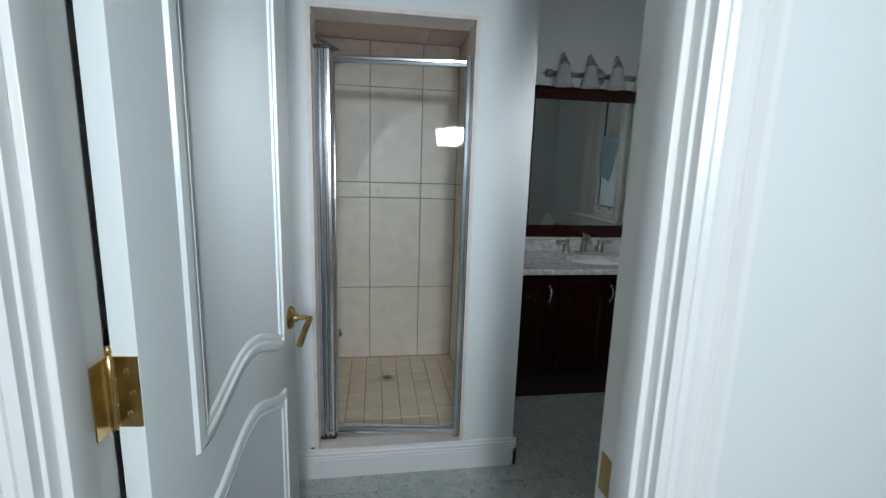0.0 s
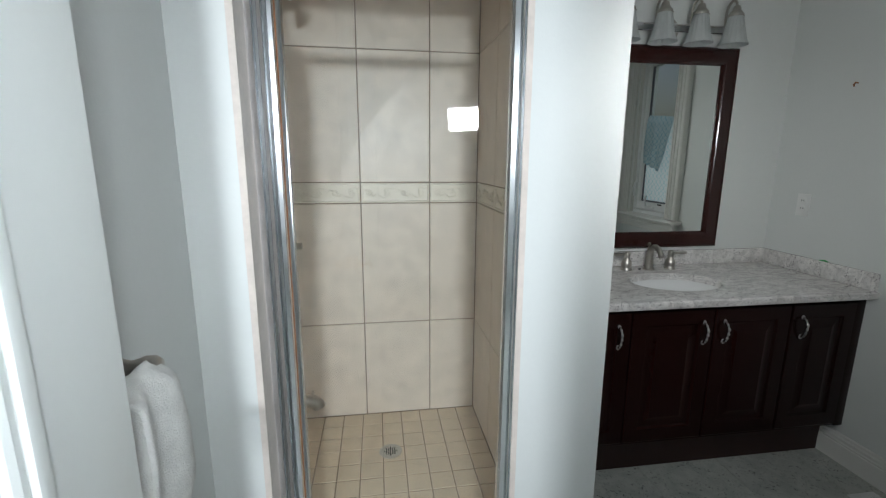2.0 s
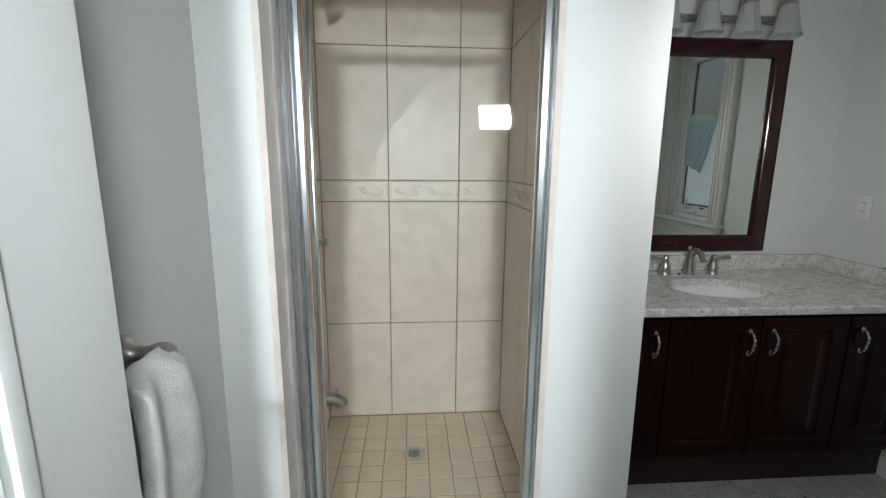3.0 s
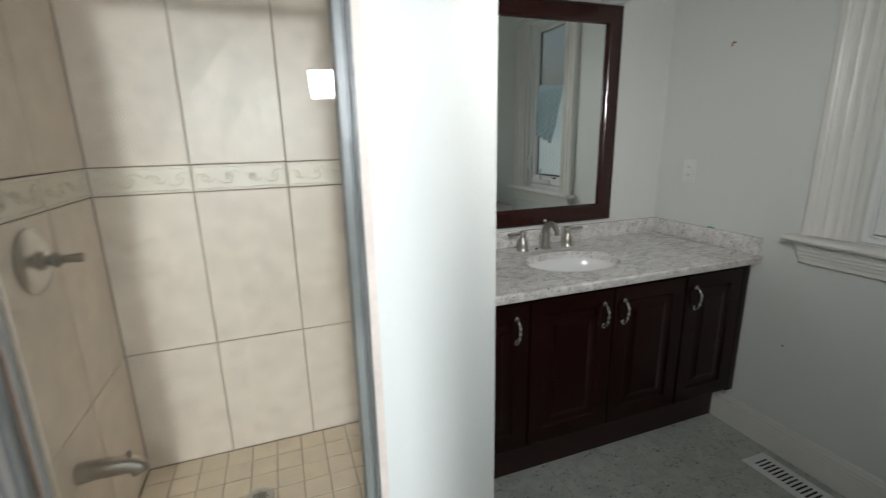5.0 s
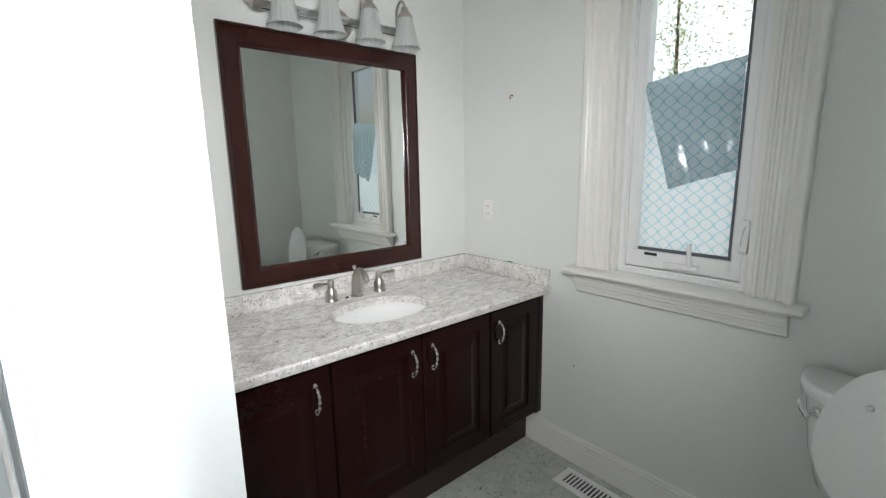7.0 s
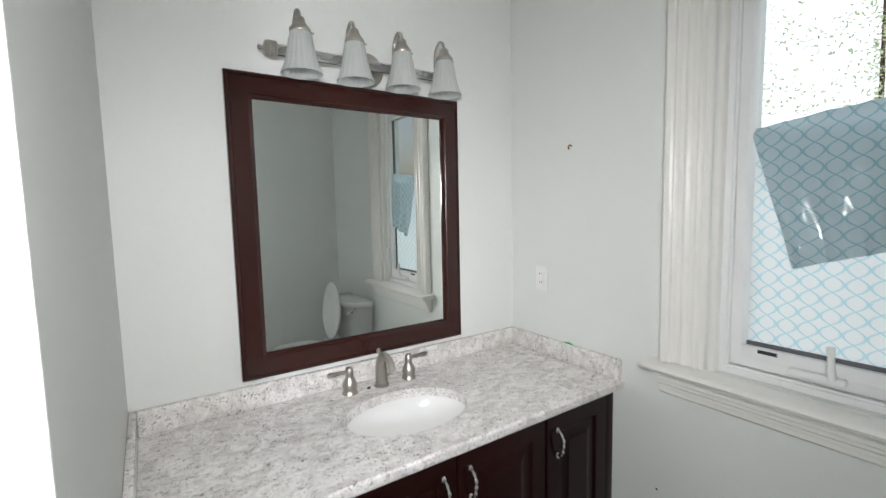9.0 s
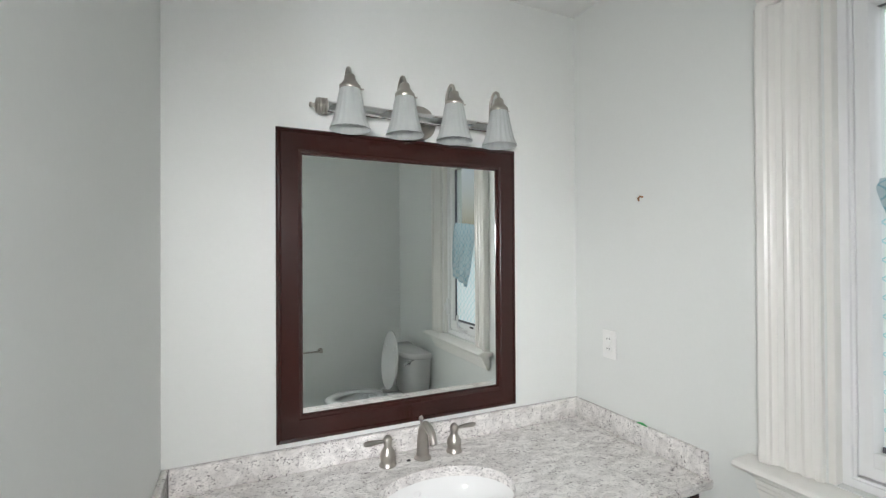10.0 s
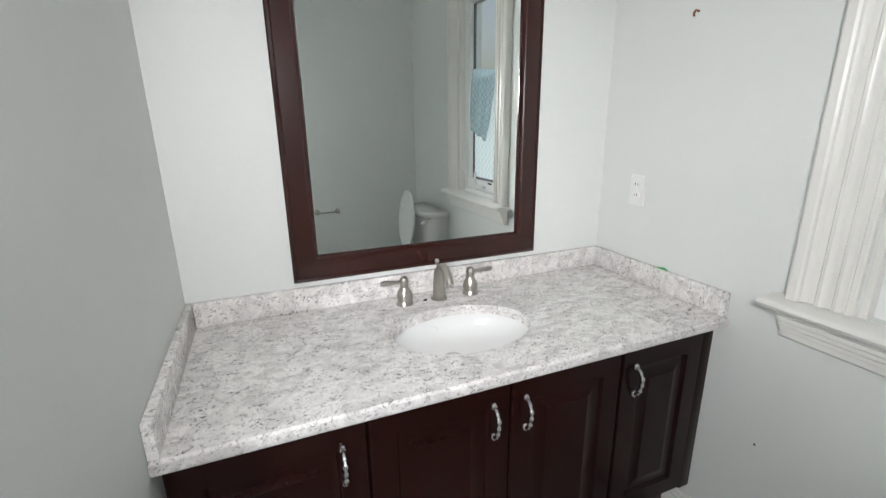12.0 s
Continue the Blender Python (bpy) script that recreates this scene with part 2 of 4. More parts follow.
def prism(bm, outline, place, length):
    """A flat outline (u, v) drawn out from 0 to length; place(u, v, w) gives the world point."""
    return rings(bm, [[place(u, v, w) for u, v in outline] for w in (0, length)], True, True, True)


def nested(bm, outline, profile, place, cap=True):
    """Loops set in from a closed outline by (inset, height), skinned and filled: panels and mouldings."""
    n = len(outline)
    area = sum(outline[i][0] * outline[(i + 1) % n][1] - outline[(i + 1) % n][0] * outline[i][1] for i in range(n))
    sign = 1 if area > 0 else -1
    loops = []
    for inset, h in profile:
        loop = []
        for i in range(n):
            p, q, r = (Vector(outline[k % n]) for k in (i - 1, i, i + 1))
            a, b = (q - p).normalized(), (r - q).normalized()
            na, nb = Vector((-a.y, a.x)) * sign, Vector((-b.y, b.x)) * sign
            mid = (na + nb).normalized()
            loop.append(place(*(q + mid * inset / max(0.35, mid.dot(na))), h))
        loops.append(loop)
    rings(bm, loops, True, False, cap is True)
    if cap == "strip":
        bm.verts.ensure_lookup_table()
        last = bm.verts[-n:]
        for i in range(n // 2 - 1):
            bm.faces.new((last[i], last[i + 1], last[n - 2 - i], last[n - 1 - i]))
    return bm


def rect(u0, v0, u1, v1):
    return [(u0, v0), (u1, v0), (u1, v1), (u0, v1)]


def finish(bm, bevel=0.0, seg=2):
    bmesh.ops.remove_doubles(bm, verts=bm.verts, dist=1e-6)
    bmesh.ops.recalc_face_normals(bm, faces=bm.faces)
    if bevel:
        edges = [e for e in bm.edges if len(e.link_faces) == 2 and e.calc_face_angle(0) > 0.7]
        bmesh.ops.bevel(bm, geom=edges, offset=bevel, segments=seg, affect="EDGES", profile=0.5, clamp_overlap=True)
    return bm


def mesh_of(name, bm, mat, bevel=0.0, smooth=0.6, seg=2):
    finish(bm, bevel, seg)
    me = bpy.data.meshes.new(name)
    for e in bm.edges:
        e.smooth = len(e.link_faces) == 2 and e.calc_face_angle(3) < smooth
    for f in bm.faces:
        f.smooth = True
    bm.to_mesh(me)
    bm.free()
    me.materials.append(mat)
    return me


def part(name, bm, mat, parent, label="", bevel=0.0, smooth=0.6, seg=2):
    ob = new(name, mesh_of(name, bm, mat, bevel, smooth, seg))
    ob.parent = parent
    if parent.type == "EMPTY":
        ob.matrix_parent_inverse = Matrix.Translation(-parent.location)
    return tagged(ob, label)


def thing(name, place, label, category, group="", kind=""):
    ob = new(name)
    ob.location = place
    ob.empty_display_size = 0.05
    return tagged(ob, label, category, group, kind)


def single(name, bm, mat, label, category, kind="", bevel=0.0, group="", smooth=0.6):
    return tagged(new(name, mesh_of(name, bm, mat, bevel, smooth)), label, category, group, kind)


def structure(name, bm, mat, label, category, bevel=0.0):
    return single(name, bm, mat, label, category, "structure", bevel)


# ---- the large structure ----
TOP = 2.6
XW, YN, YS, XL = 3.09, 3.57, 1.19, 0.483          # east, north, south and west wall faces
PX, PY = 1.535, 2.465                             # outer corner of the shower's wall
SL, SR, SB, SF, SC = 0.52, 1.408, 3.56, 0.09, 2.18  # shower's tile faces, floor and ceiling
OL, OR_, OT, CURB = 0.62, 1.276, 2.003, 0.132    # shower opening
DL, DR, DT, HALL = 0.526, 1.232, 2.05, 1.075      # door opening, hall face of its wall
WY0, WY1, WZ0, WZ1 = 2.15, 2.655, 0.985, 2.24     # window opening

structure("floor", boxes((-0.9, -1.9, -0.1, 3.4, 3.75, -0.008)), FGROUT, "grey granite tiled bathroom floor with thin joints", "floor")
structure("ceiling", boxes((-0.9, -1.9, TOP, 3.4, 3.75, TOP + 0.1)), CEIL, "plain white painted ceiling", "ceiling")
structure("wall_north", boxes((0.3, YN, 0, XW + 0.16, YN + 0.12, TOP)), WALL, "pale grey green painted wall behind the vanity", "wall")
structure("wall_east", boxes((XW, HALL, 0, XW + 0.16, WY0, TOP), (XW, WY1, 0, XW + 0.16, YN, TOP), (XW, WY0, 0, XW + 0.16, WY1, WZ0), (XW, WY0, WZ1, XW + 0.16, WY1, TOP)),
          WALL, "pale grey green painted wall with a window", "wall")
structure("wall_south", boxes((0.3, HALL, 0, DL - 0.02, YS, TOP), (DR + 0.02, HALL, 0, XW, YS, TOP), (DL - 0.02, HALL, DT + 0.02, DR + 0.02, YS, TOP)),
          WALL, "pale grey green painted wall with the doorway", "wall")
structure("wall_west", boxes((0.3, YS, 0, XL, PY, TOP)), WALL, "pale grey green painted wall behind the door", "wall")
structure("shower_wall", boxes((0.3, PY, 0, OL, 2.61, TOP), (OR_, PY, 0, PX, 2.61, TOP), (OL, PY, OT, OR_, 2.61, TOP), (OL, PY, 0, OR_, 2.61, CURB - 0.012),
                               (SR + 0.012, 2.61, 0, PX, YN, TOP), (0.3, 2.61, 0, SL - 0.012, YN, TOP)),
          WALL, "pale painted walls round the shower stall", "wall")
structure("shower_ceiling", boxes((SL - 0.012, 2.61, SC + 0.01, SR + 0.012, YN, SC + 0.06), *[(SL + 0.002 + i * 0.334, 2.612 + j * 0.318, SC, min(SL + 0.331 + i * 0.334, SR), 2.926 + j * 0.318, SC + 0.01) for i in range(3) for j in range(3)]),
          TILE, "beige tiled shower ceiling", "ceiling")
structure("hall_wall", boxes((-0.7, -1.7, 0, 2.6, -1.6, TOP), (-0.8, -1.7, 0, -0.7, HALL, TOP), (2.5, -1.7, 0, 2.6, HALL, TOP), (-0.8, HALL, 0, 0.3, HALL + 0.1, TOP)),
          WALL, "plain painted hall walls", "wall")


def baseboard(name, place, length):
    h = 0.14
    outline = [(0, 0), (0.016, 0), (0.016, h - 0.05), (0.013, h - 0.048), (0.0155, h - 0.038), (0.012, h - 0.034), (0.0135, h - 0.02), (0.009, h - 0.014), (0.009, h - 0.004), (0.004, h), (0, h)]
    bm = prism(bmesh.new(), outline, place, length)
    return structure(name, bm, TRIM, "white moulded wooden baseboard", "baseboard")


baseboard("baseboard", lambda u, v, w: (XW - u, YS + w, v), 3.075 - YS + 0.02)
baseboard("baseboard", lambda u, v, w: (XL + w, PY - u, v), PX - XL + 0.016)
baseboard("baseboard", lambda u, v, w: (PX + u, PY - 0.016 + w, v), 3.075 - PY)
baseboard("baseboard", lambda u, v, w: (DR + 0.09 + w, YS + u, v), XW - DR - 0.09)
baseboard("baseboard", lambda u, v, w: (XL + u, YS + w, v), PY - YS)

# door frame: jambs, stops, casings on both sides
frame_thing = thing("door_frame", (DR, 1.13, 0), "white painted door jamb and moulded casing", "door frame", kind="structure")
part("jamb", boxes((DL - 0.02, HALL - 0.002, 0, DL, YS + 0.002, DT), (DR, HALL - 0.002, 0, DR + 0.02, YS + 0.002, DT), (DL - 0.02, HALL - 0.002, DT, DR + 0.02, YS + 0.002, DT + 0.02)), TRIM, frame_thing, bevel=0.002)
part("stop", boxes((DL, 1.09, 0, DL + 0.011, 1.138, DT), (DR - 0.011, 1.09, 0, DR, 1.138, DT), (DL, 1.09, DT - 0.011, DR, 1.138, DT)), TRIM, frame_thing, bevel=0.002)
CASING = [(0, 0), (0.002, 0.014), (0.012, 0.018), (0.02, 0.013), (0.028, 0.016), (0.036, 0.012), (0.052, 0.013), (0.058, 0.018), (0.066, 0.014), (0.074, 0.022), (0.084, 0.022), (0.086, 0)]
for side, face in ((1, YS), (-1, HALL)):
    part("casing", prism(bmesh.new(), CASING, lambda u, v, w: (DR + 0.005 + u, face + side * v, w), DT), TRIM, frame_thing)
    part("casing", prism(bmesh.new(), [(u * (0.5 if side > 0 else 1), v) for u, v in CASING], lambda u, v, w: (DL - 0.005 - u, face + side * v, w), DT), TRIM, frame_thing)
    part("casing", prism(bmesh.new(), CASING, lambda u, v, w: (DL - 0.045 + w, face + side * v, DT + 0.005 + u), DR - DL + 0.13), TRIM, frame_thing)
part("strike_plate", boxes((DR - 0.0015, 1.142, 0.91, DR, 1.182, 0.975)), BRASS, frame_thing, "brass strike plate")

# ---- the panelled door ----
def swoop(u0, u1, z0, rise, n=20):
    return [(u0 + (u1 - u0) * k / n, z0 + rise * (0.5 - 0.5 * math.cos(2 * math.pi * k / n))) for k in range(n + 1)]


def make_door():
    d = Vector((0.1042, 0.9946, 0)).normalized()      # hinge edge towards the latch edge
    nrm = Vector((d.y, -d.x, 0))                   # the face seen from the hall
    at = Vector((DL + 0.005, YS + 0.004, 0.012))
    W, H, T = 0.70, 2.03, 0.035

    def place(u, v, h):
        return at + d * u + nrm * (T + h) + Vector((0, 0, v))

    door = thing("door_1", at, "white two-panel moulded door standing open against the wall", "door", kind="structure")
    leaf = part("leaf", rings(bmesh.new(), [[place(u, v, h) for u, v in rect(0, 0, W, H)] for h in (-T, 0)], True, True, True), DOORP, door, bevel=0.002)
    mould = [(0, 0), (0.003, 0.007), (0.012, 0.0105), (0.019, 0.0095), (0.022, 0.004), (0.027, 0.004), (0.031, 0.0075), (0.038, 0.006), (0.042, 0.0015), (0.062, 0.0012)]
    upper = swoop(0.12, W - 0.11, 0.913, 0.066) + swoop(0.12, W - 0.11, 1.9, 0)[::-1]
    lower = swoop(0.12, W - 0.11, 0.2, 0) + swoop(0.12, W - 0.11, 0.788, 0.068)[::-1]
    for outline in (upper, lower):
        part("panel", nested(bmesh.new(), outline, mould, place, "strip"), DOORP, leaf)
    # lever set on both faces
    for s in (1, -1):
        def on(u, v, h):
            return place(u, v, h) if s > 0 else place(u, v, -T - h)
        lev = part("lever", tube(bmesh.new(), curve([on(W - 0.046, 0.969, 0.012), on(W - 0.046, 0.969, 0.05), on(W - 0.061, 0.968, 0.058), on(W - 0.106, 0.952, 0.056), on(W - 0.15, 0.928, 0.054)]), [0.0095] * 16 + [0.0085] * 17, 12, 0.75), BRASS, leaf, "brass lever handle", smooth=1)
        m = Matrix.Translation(on(W - 0.046, 0.969, 0)) @ (nrm * s).to_track_quat("Z", "Y").to_matrix().to_4x4()
        part("rosette", lathe(bmesh.new(), [(0.033, 0), (0.033, 0.003), (0.029, 0.008), (0.02, 0.011), (0.013, 0.014), (0.012, 0.022), (0, 0.022)], m, 32), BRASS, leaf, "brass rosette")
    part("latch_plate", rings(bmesh.new(), [[place(W + 0.0012, v, h) for v, h in rect(0.955, -0.03, 1.012, -0.006)]], True, True), BRASS, leaf, "brass latch plate")
    for z in (0.25, 1.105, 1.8):
        hinge = part("hinge", lathe(bmesh.new(), [(0.0, -0.008), (0.005, -0.006), (0.007, 0), (0.007, 0.03), (0.0062, 0.0305), (0.0062, 0.032), (0.007, 0.0325), (0.007, 0.066), (0.0062, 0.0665), (0.0062, 0.068), (0.007, 0.0685), (0.007, 0.1), (0.004, 0.102), (0.0055, 0.107), (0.004, 0.113), (0, 0.115)],
                                     Matrix.Translation((DL + 0.002, YS + 0.006, z - 0.05)), 16), BRASS, door, "worn brass butt hinge", smooth=1)
        bm = rings(bmesh.new(), [[place(-0.0022, v, h) for v, h in rect(z - 0.062, -0.03, z + 0.038, -0.001)], [place(0.0005, v, h) for v, h in rect(z - 0.062, -0.03, z + 0.038, -0.001)]], True, True, True)
        part("hinge_leaf", bm, BRASS, hinge)
        part("hinge_leaf", boxes((DL - 0.0005, YS - 0.034, z - 0.05, DL + 0.002, YS + 0.004, z + 0.05)), BRASS, hinge)
        for k in (-0.03, 0.0, 0.03):
            m = Matrix.Translation(place(-0.0023, z - 0.012 + k, -0.016 + 0.006 * (k == 0))) @ (-d).to_track_quat("Z", "Y").to_matrix().to_4x4()
            part("screw", lathe(bmesh.new(), [(0.0042, 0), (0.003, 0.0012), (0.0012, 0.0006), (0, 0.0006)], m, 12), BRASS, hinge)


make_door()


# ---- window in the east wall ----
def make_window():
    win = thing("window_1", (XW, 2.4, WZ0), "white casement window with fluted casing and peeling printed film", "window", kind="structure")
    X = XW
    fl = [(0, 0), (0, 0.016), (0.004, 0.02), (0.013, 0.02), (0.017, 0.013), (0.023, 0.013), (0.029, 0.021), (0.034, 0.024), (0.041, 0.022), (0.046, 0.014), (0.058, 0.014), (0.064, 0.021), (0.07, 0.024), (0.078, 0.022), (0.084, 0.015),
          (0.098, 0.016), (0.104, 0.023), (0.109, 0.026), (0.112, 0.034), (0.118, 0.038), (0.136, 0.038), (0.142, 0.034), (0.145, 0.026), (0.145, 0)]
    part("casing", prism(bmesh.new(), fl, lambda u, v, w: (X - v, WY1 + 0.005 + u, WZ0 + w), WZ1 - WZ0), TRIM, win, smooth=0.4)
    part("casing", prism(bmesh.new(), [(u * 0.83, v) for u, v in fl], lambda u, v, w: (X - v, WY0 - 0.01 - u, WZ0 + w), WZ1 - WZ0), TRIM, win, smooth=0.4)
    part("casing", prism(bmesh.new(), fl, lambda u, v, w: (X - v, WY0 - 0.13 + w, WZ1 + 0.005 + u), WY1 - WY0 + 0.28), TRIM, win, smooth=0.4)
    nose = [(0, 0), (0.078, 0), (0.086, 0.004), (0.09, 0.012), (0.086, 0.02), (0.08, 0.024), (0, 0.024)]
    part("window_stool", prism(bmesh.new(), nose, lambda u, v, w: (X - u, 1.986 + w, WZ0 - 0.026 + v), 0.855), TRIM, win, bevel=0.0)
    part("window_sill", boxes((X, WY0, WZ0 - 0.026, X + 0.13, WY1, WZ0 - 0.002)), TRIM, win)
    ap = [(0, 0), (0.016, 0), (0.022, 0.006), (0.022, 0.02), (0.029, 0.024), (0.029, 0.034), (0.036, 0.04), (0.036, 0.05), (0.043, 0.055), (0.043, 0.066), (0.05, 0.072), (0.05, 0.09), (0, 0.09)]
    part("apron", prism(bmesh.new(), ap, lambda u, v, w: (X - u, 2.03 + w, WZ0 - 0.116 + v), 0.775), TRIM, win)
    # jamb liners, sash, glass
    part("jamb_liner", boxes((X, WY0, WZ0, X + 0.13, WY0 + 0.016, WZ1), (X, WY1 - 0.016, WZ0, X + 0.13, WY1, WZ1), (X, WY0, WZ1 - 0.016, X + 0.13, WY1, WZ1)), TRIM, win, bevel=0.001)
    fr = rect(WY0 + 0.016, WZ0, WY1 - 0.016, WZ1 - 0.016)
    part("window_frame", nested(bmesh.new(), fr, [(0, 0.1), (0, 0.03), (0.018, 0.03), (0.02, 0.036), (0.026, 0.036), (0.026, 0.1)], lambda y, z, h: (X + h, y, z), False), VINYL, win)
    sa = rect(WY0 + 0.042, WZ0 + 0.03, WY1 - 0.042, WZ1 - 0.04)
    sash = part("sash", nested(bmesh.new(), sa, [(0, 0.1), (0, 0.044), (0.004, 0.04), (0.03, 0.04), (0.036, 0.048), (0.04, 0.058), (0.04, 0.1)], lambda y, z, h: (X + h, y, z), False), VINYL, win)
    part("bottom_rail", boxes((X + 0.0405, WY0 + 0.07, WZ0 + 0.04, X + 0.1, WY1 - 0.07, 1.082)), VINYL, sash, bevel=0.003)
    gy0, gy1, gz0, gz1 = 2.236, 2.588, 1.088, 2.165
    part("spacer", nested(bmesh.new(), rect(gy0 - 0.008, gz0 - 0.008, gy1 + 0.008, gz1 + 0.008), [(0, 0.058), (0.014, 0.06), (0.014, 0.075)], lambda y, z, h: (X + h, y, z), False), material("spacer_grey", (0.11, 0.11, 0.125), 0.4), sash, "dark grey glazing spacer")
    pane = part("pane", boxes((X + 0.07, gy0 - 0.01, gz0 - 0.01, X + 0.074, gy1 + 0.01, gz1 + 0.01)), GLASS, sash, "clear window pane")
    pane.visible_shadow = False
    # film still stuck to the pane, torn along its top
    n = 24
    top = [(gy1 - (gy1 - gy0) * k / n, 1.74 - 0.012 * (k / n) + 0.004 * math.sin(k * 1.9)) for k in range(n + 1)]
    bm = bmesh.new()
    rings(bm, [[(X + 0.0672, y, gz0 - 0.004) for y, z in top], [(X + 0.0672, y, (gz0 + z) / 2) for y, z in top], [(X + 0.0672, y, z) for y, z in top]], False)
    part("film", bm, FILM, win, "white window film printed with a teal lattice")
    # the peeled upper part, folded over and hanging in creases
    bm = bmesh.new()
    rows = []
    for j in range(13):
        b = j / 12
        row = []
        for i in range(25):
            a = i / 24
            yl, yr = 2.582 + (2.458 - 2.582) * b, 2.24 + (2.234 - 2.24) * b
            zt, zb = 1.742 + (1.782 - 1.742) * a, 1.333 + (1.405 - 1.333) * a
            fold = 0.008 * math.sin(a * 17 + b * 3) * b + 0.004 * math.sin(a * 41 - b * 7) * b + 0.003 * noise.noise((a * 6, b * 5, 2))
            row.append((X + 0.046 - 0.012 * math.sin(math.pi * b * 0.6) + fold + (0.016 if b == 0 else 0), yl + (yr - yl) * a, zt + (zb - zt) * b + 0.006 * noise.noise((a * 5, b * 3, 7))))
        rows.append(row)
    rings(bm, rows, False)
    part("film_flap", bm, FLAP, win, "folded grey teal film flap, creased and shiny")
    # crank, lock and label on the sash
    crank = part("crank", boxes((X + 0.016, 2.325, 1.03, X + 0.042, 2.45, 1.05)), VINYL, win, "white window crank", bevel=0.004)
    part("crank_arm", tube(bmesh.new(), [(X + 0.022, 2.352, 1.045), (X + 0.01, 2.353, 1.075), (X + 0.012, 2.356, 1.115), (X + 0.014, 2.357, 1.135)], [0.011, 0.009, 0.008, 0.0095], 10), VINYL, crank, smooth=1)
    lock = part("lock", boxes((X + 0.012, 2.172, 1.12, X + 0.032, 2.2, 1.235)), VINYL, win, "white sash lock lever", bevel=0.005)
    part("lock_lever", tube(bmesh.new(), [(X + 0.014, 2.186, 1.215), (X - 0.002, 2.19, 1.19), (X - 0.004, 2.193, 1.15)], [0.007, 0.006, 0.007], 8, 0.6), VINYL, lock, smooth=1)
    part("label", boxes((X + 0.0385, 2.485, 1.066, X + 0.04, 2.535, 1.077)), DARK, win, "small dark maker's label")
    for z in (1.35, 1.72, 2.02):
        part("screw_cover", boxes((X + 0.028, 2.62, z, X + 0.031, 2.626, z + 0.012)), VINYL, win)


make_window()


# ---- outside the window ----
structure("ground", boxes((-60, -60, -3.4, 80, 80, -3.2)), LAWN, "green lawn below the window", "ground")


def make_tree(x, y, h, seed):
    rnd = random.Random(seed)
    tree = thing("tree", (x, y, -3.2), "leafy tree seen through the window", "tree")
    part("trunk", tube(bmesh.new(), [(x, y, -3.2), (x + 0.1, y, h * 0.3 - 2), (x, y + 0.2, h - 3.4)], [0.22, 0.16, 0.04], 10), BARK, tree)
    for k in range(9):
        a, z = k * 2.4, -0.5 + k * 0.55
        part("limb", tube(bmesh.new(), [(x, y, z), (x + 0.8 * math.cos(a), y + 0.8 * math.sin(a), z + 0.4), (x + 1.7 * math.cos(a), y + 1.7 * math.sin(a), z + 0.6)], [0.06, 0.04, 0.01], 6), BARK, tree)
    verts, faces = [], []
    for k in range(2800):
        a, z = rnd.uniform(0, 6.283), rnd.uniform(-0.6, h - 2.6)
        r = 4.0 * math.sqrt(rnd.random()) * (0.55 + 0.45 * math.sin(z * 2.1 + a * 3))
        c = Vector((x + r * math.cos(a), y + r * math.sin(a), z))
        u = Vector((rnd.gauss(0, 1), rnd.gauss(0, 1), rnd.gauss(0, 1))).normalized() * 0.13
        w = u.cross(Vector((rnd.gauss(0, 1), rnd.gauss(0, 1), 1))).normalized() * 0.06
        i = len(verts)
        verts += [c - u, c + w, c + u, c - w]
        faces.append((i, i + 1, i + 2, i + 3))
    me = bpy.data.meshes.new("crown")
    me.from_pydata(verts, [], faces)
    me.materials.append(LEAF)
    ob = new("crown", me)
    ob.parent, ob.matrix_parent_inverse = tree, Matrix.Translation(-tree.location)
    tagged(ob, kind="stuff")


make_tree(29.0, 13.5, 16, 3)
make_tree(33.0, 8.5, 17, 5)
make_tree(30.0, -6.5, 16, 8)

sheet = structure("backdrop", rings(bmesh.new(), [[(70, -90, -4), (70, 100, -4)], [(70, -90, 70), (70, 100, 70)]], False), SKY_GLOW, "glowing white sheet as the overexposed sky behind the trees", "backdrop")


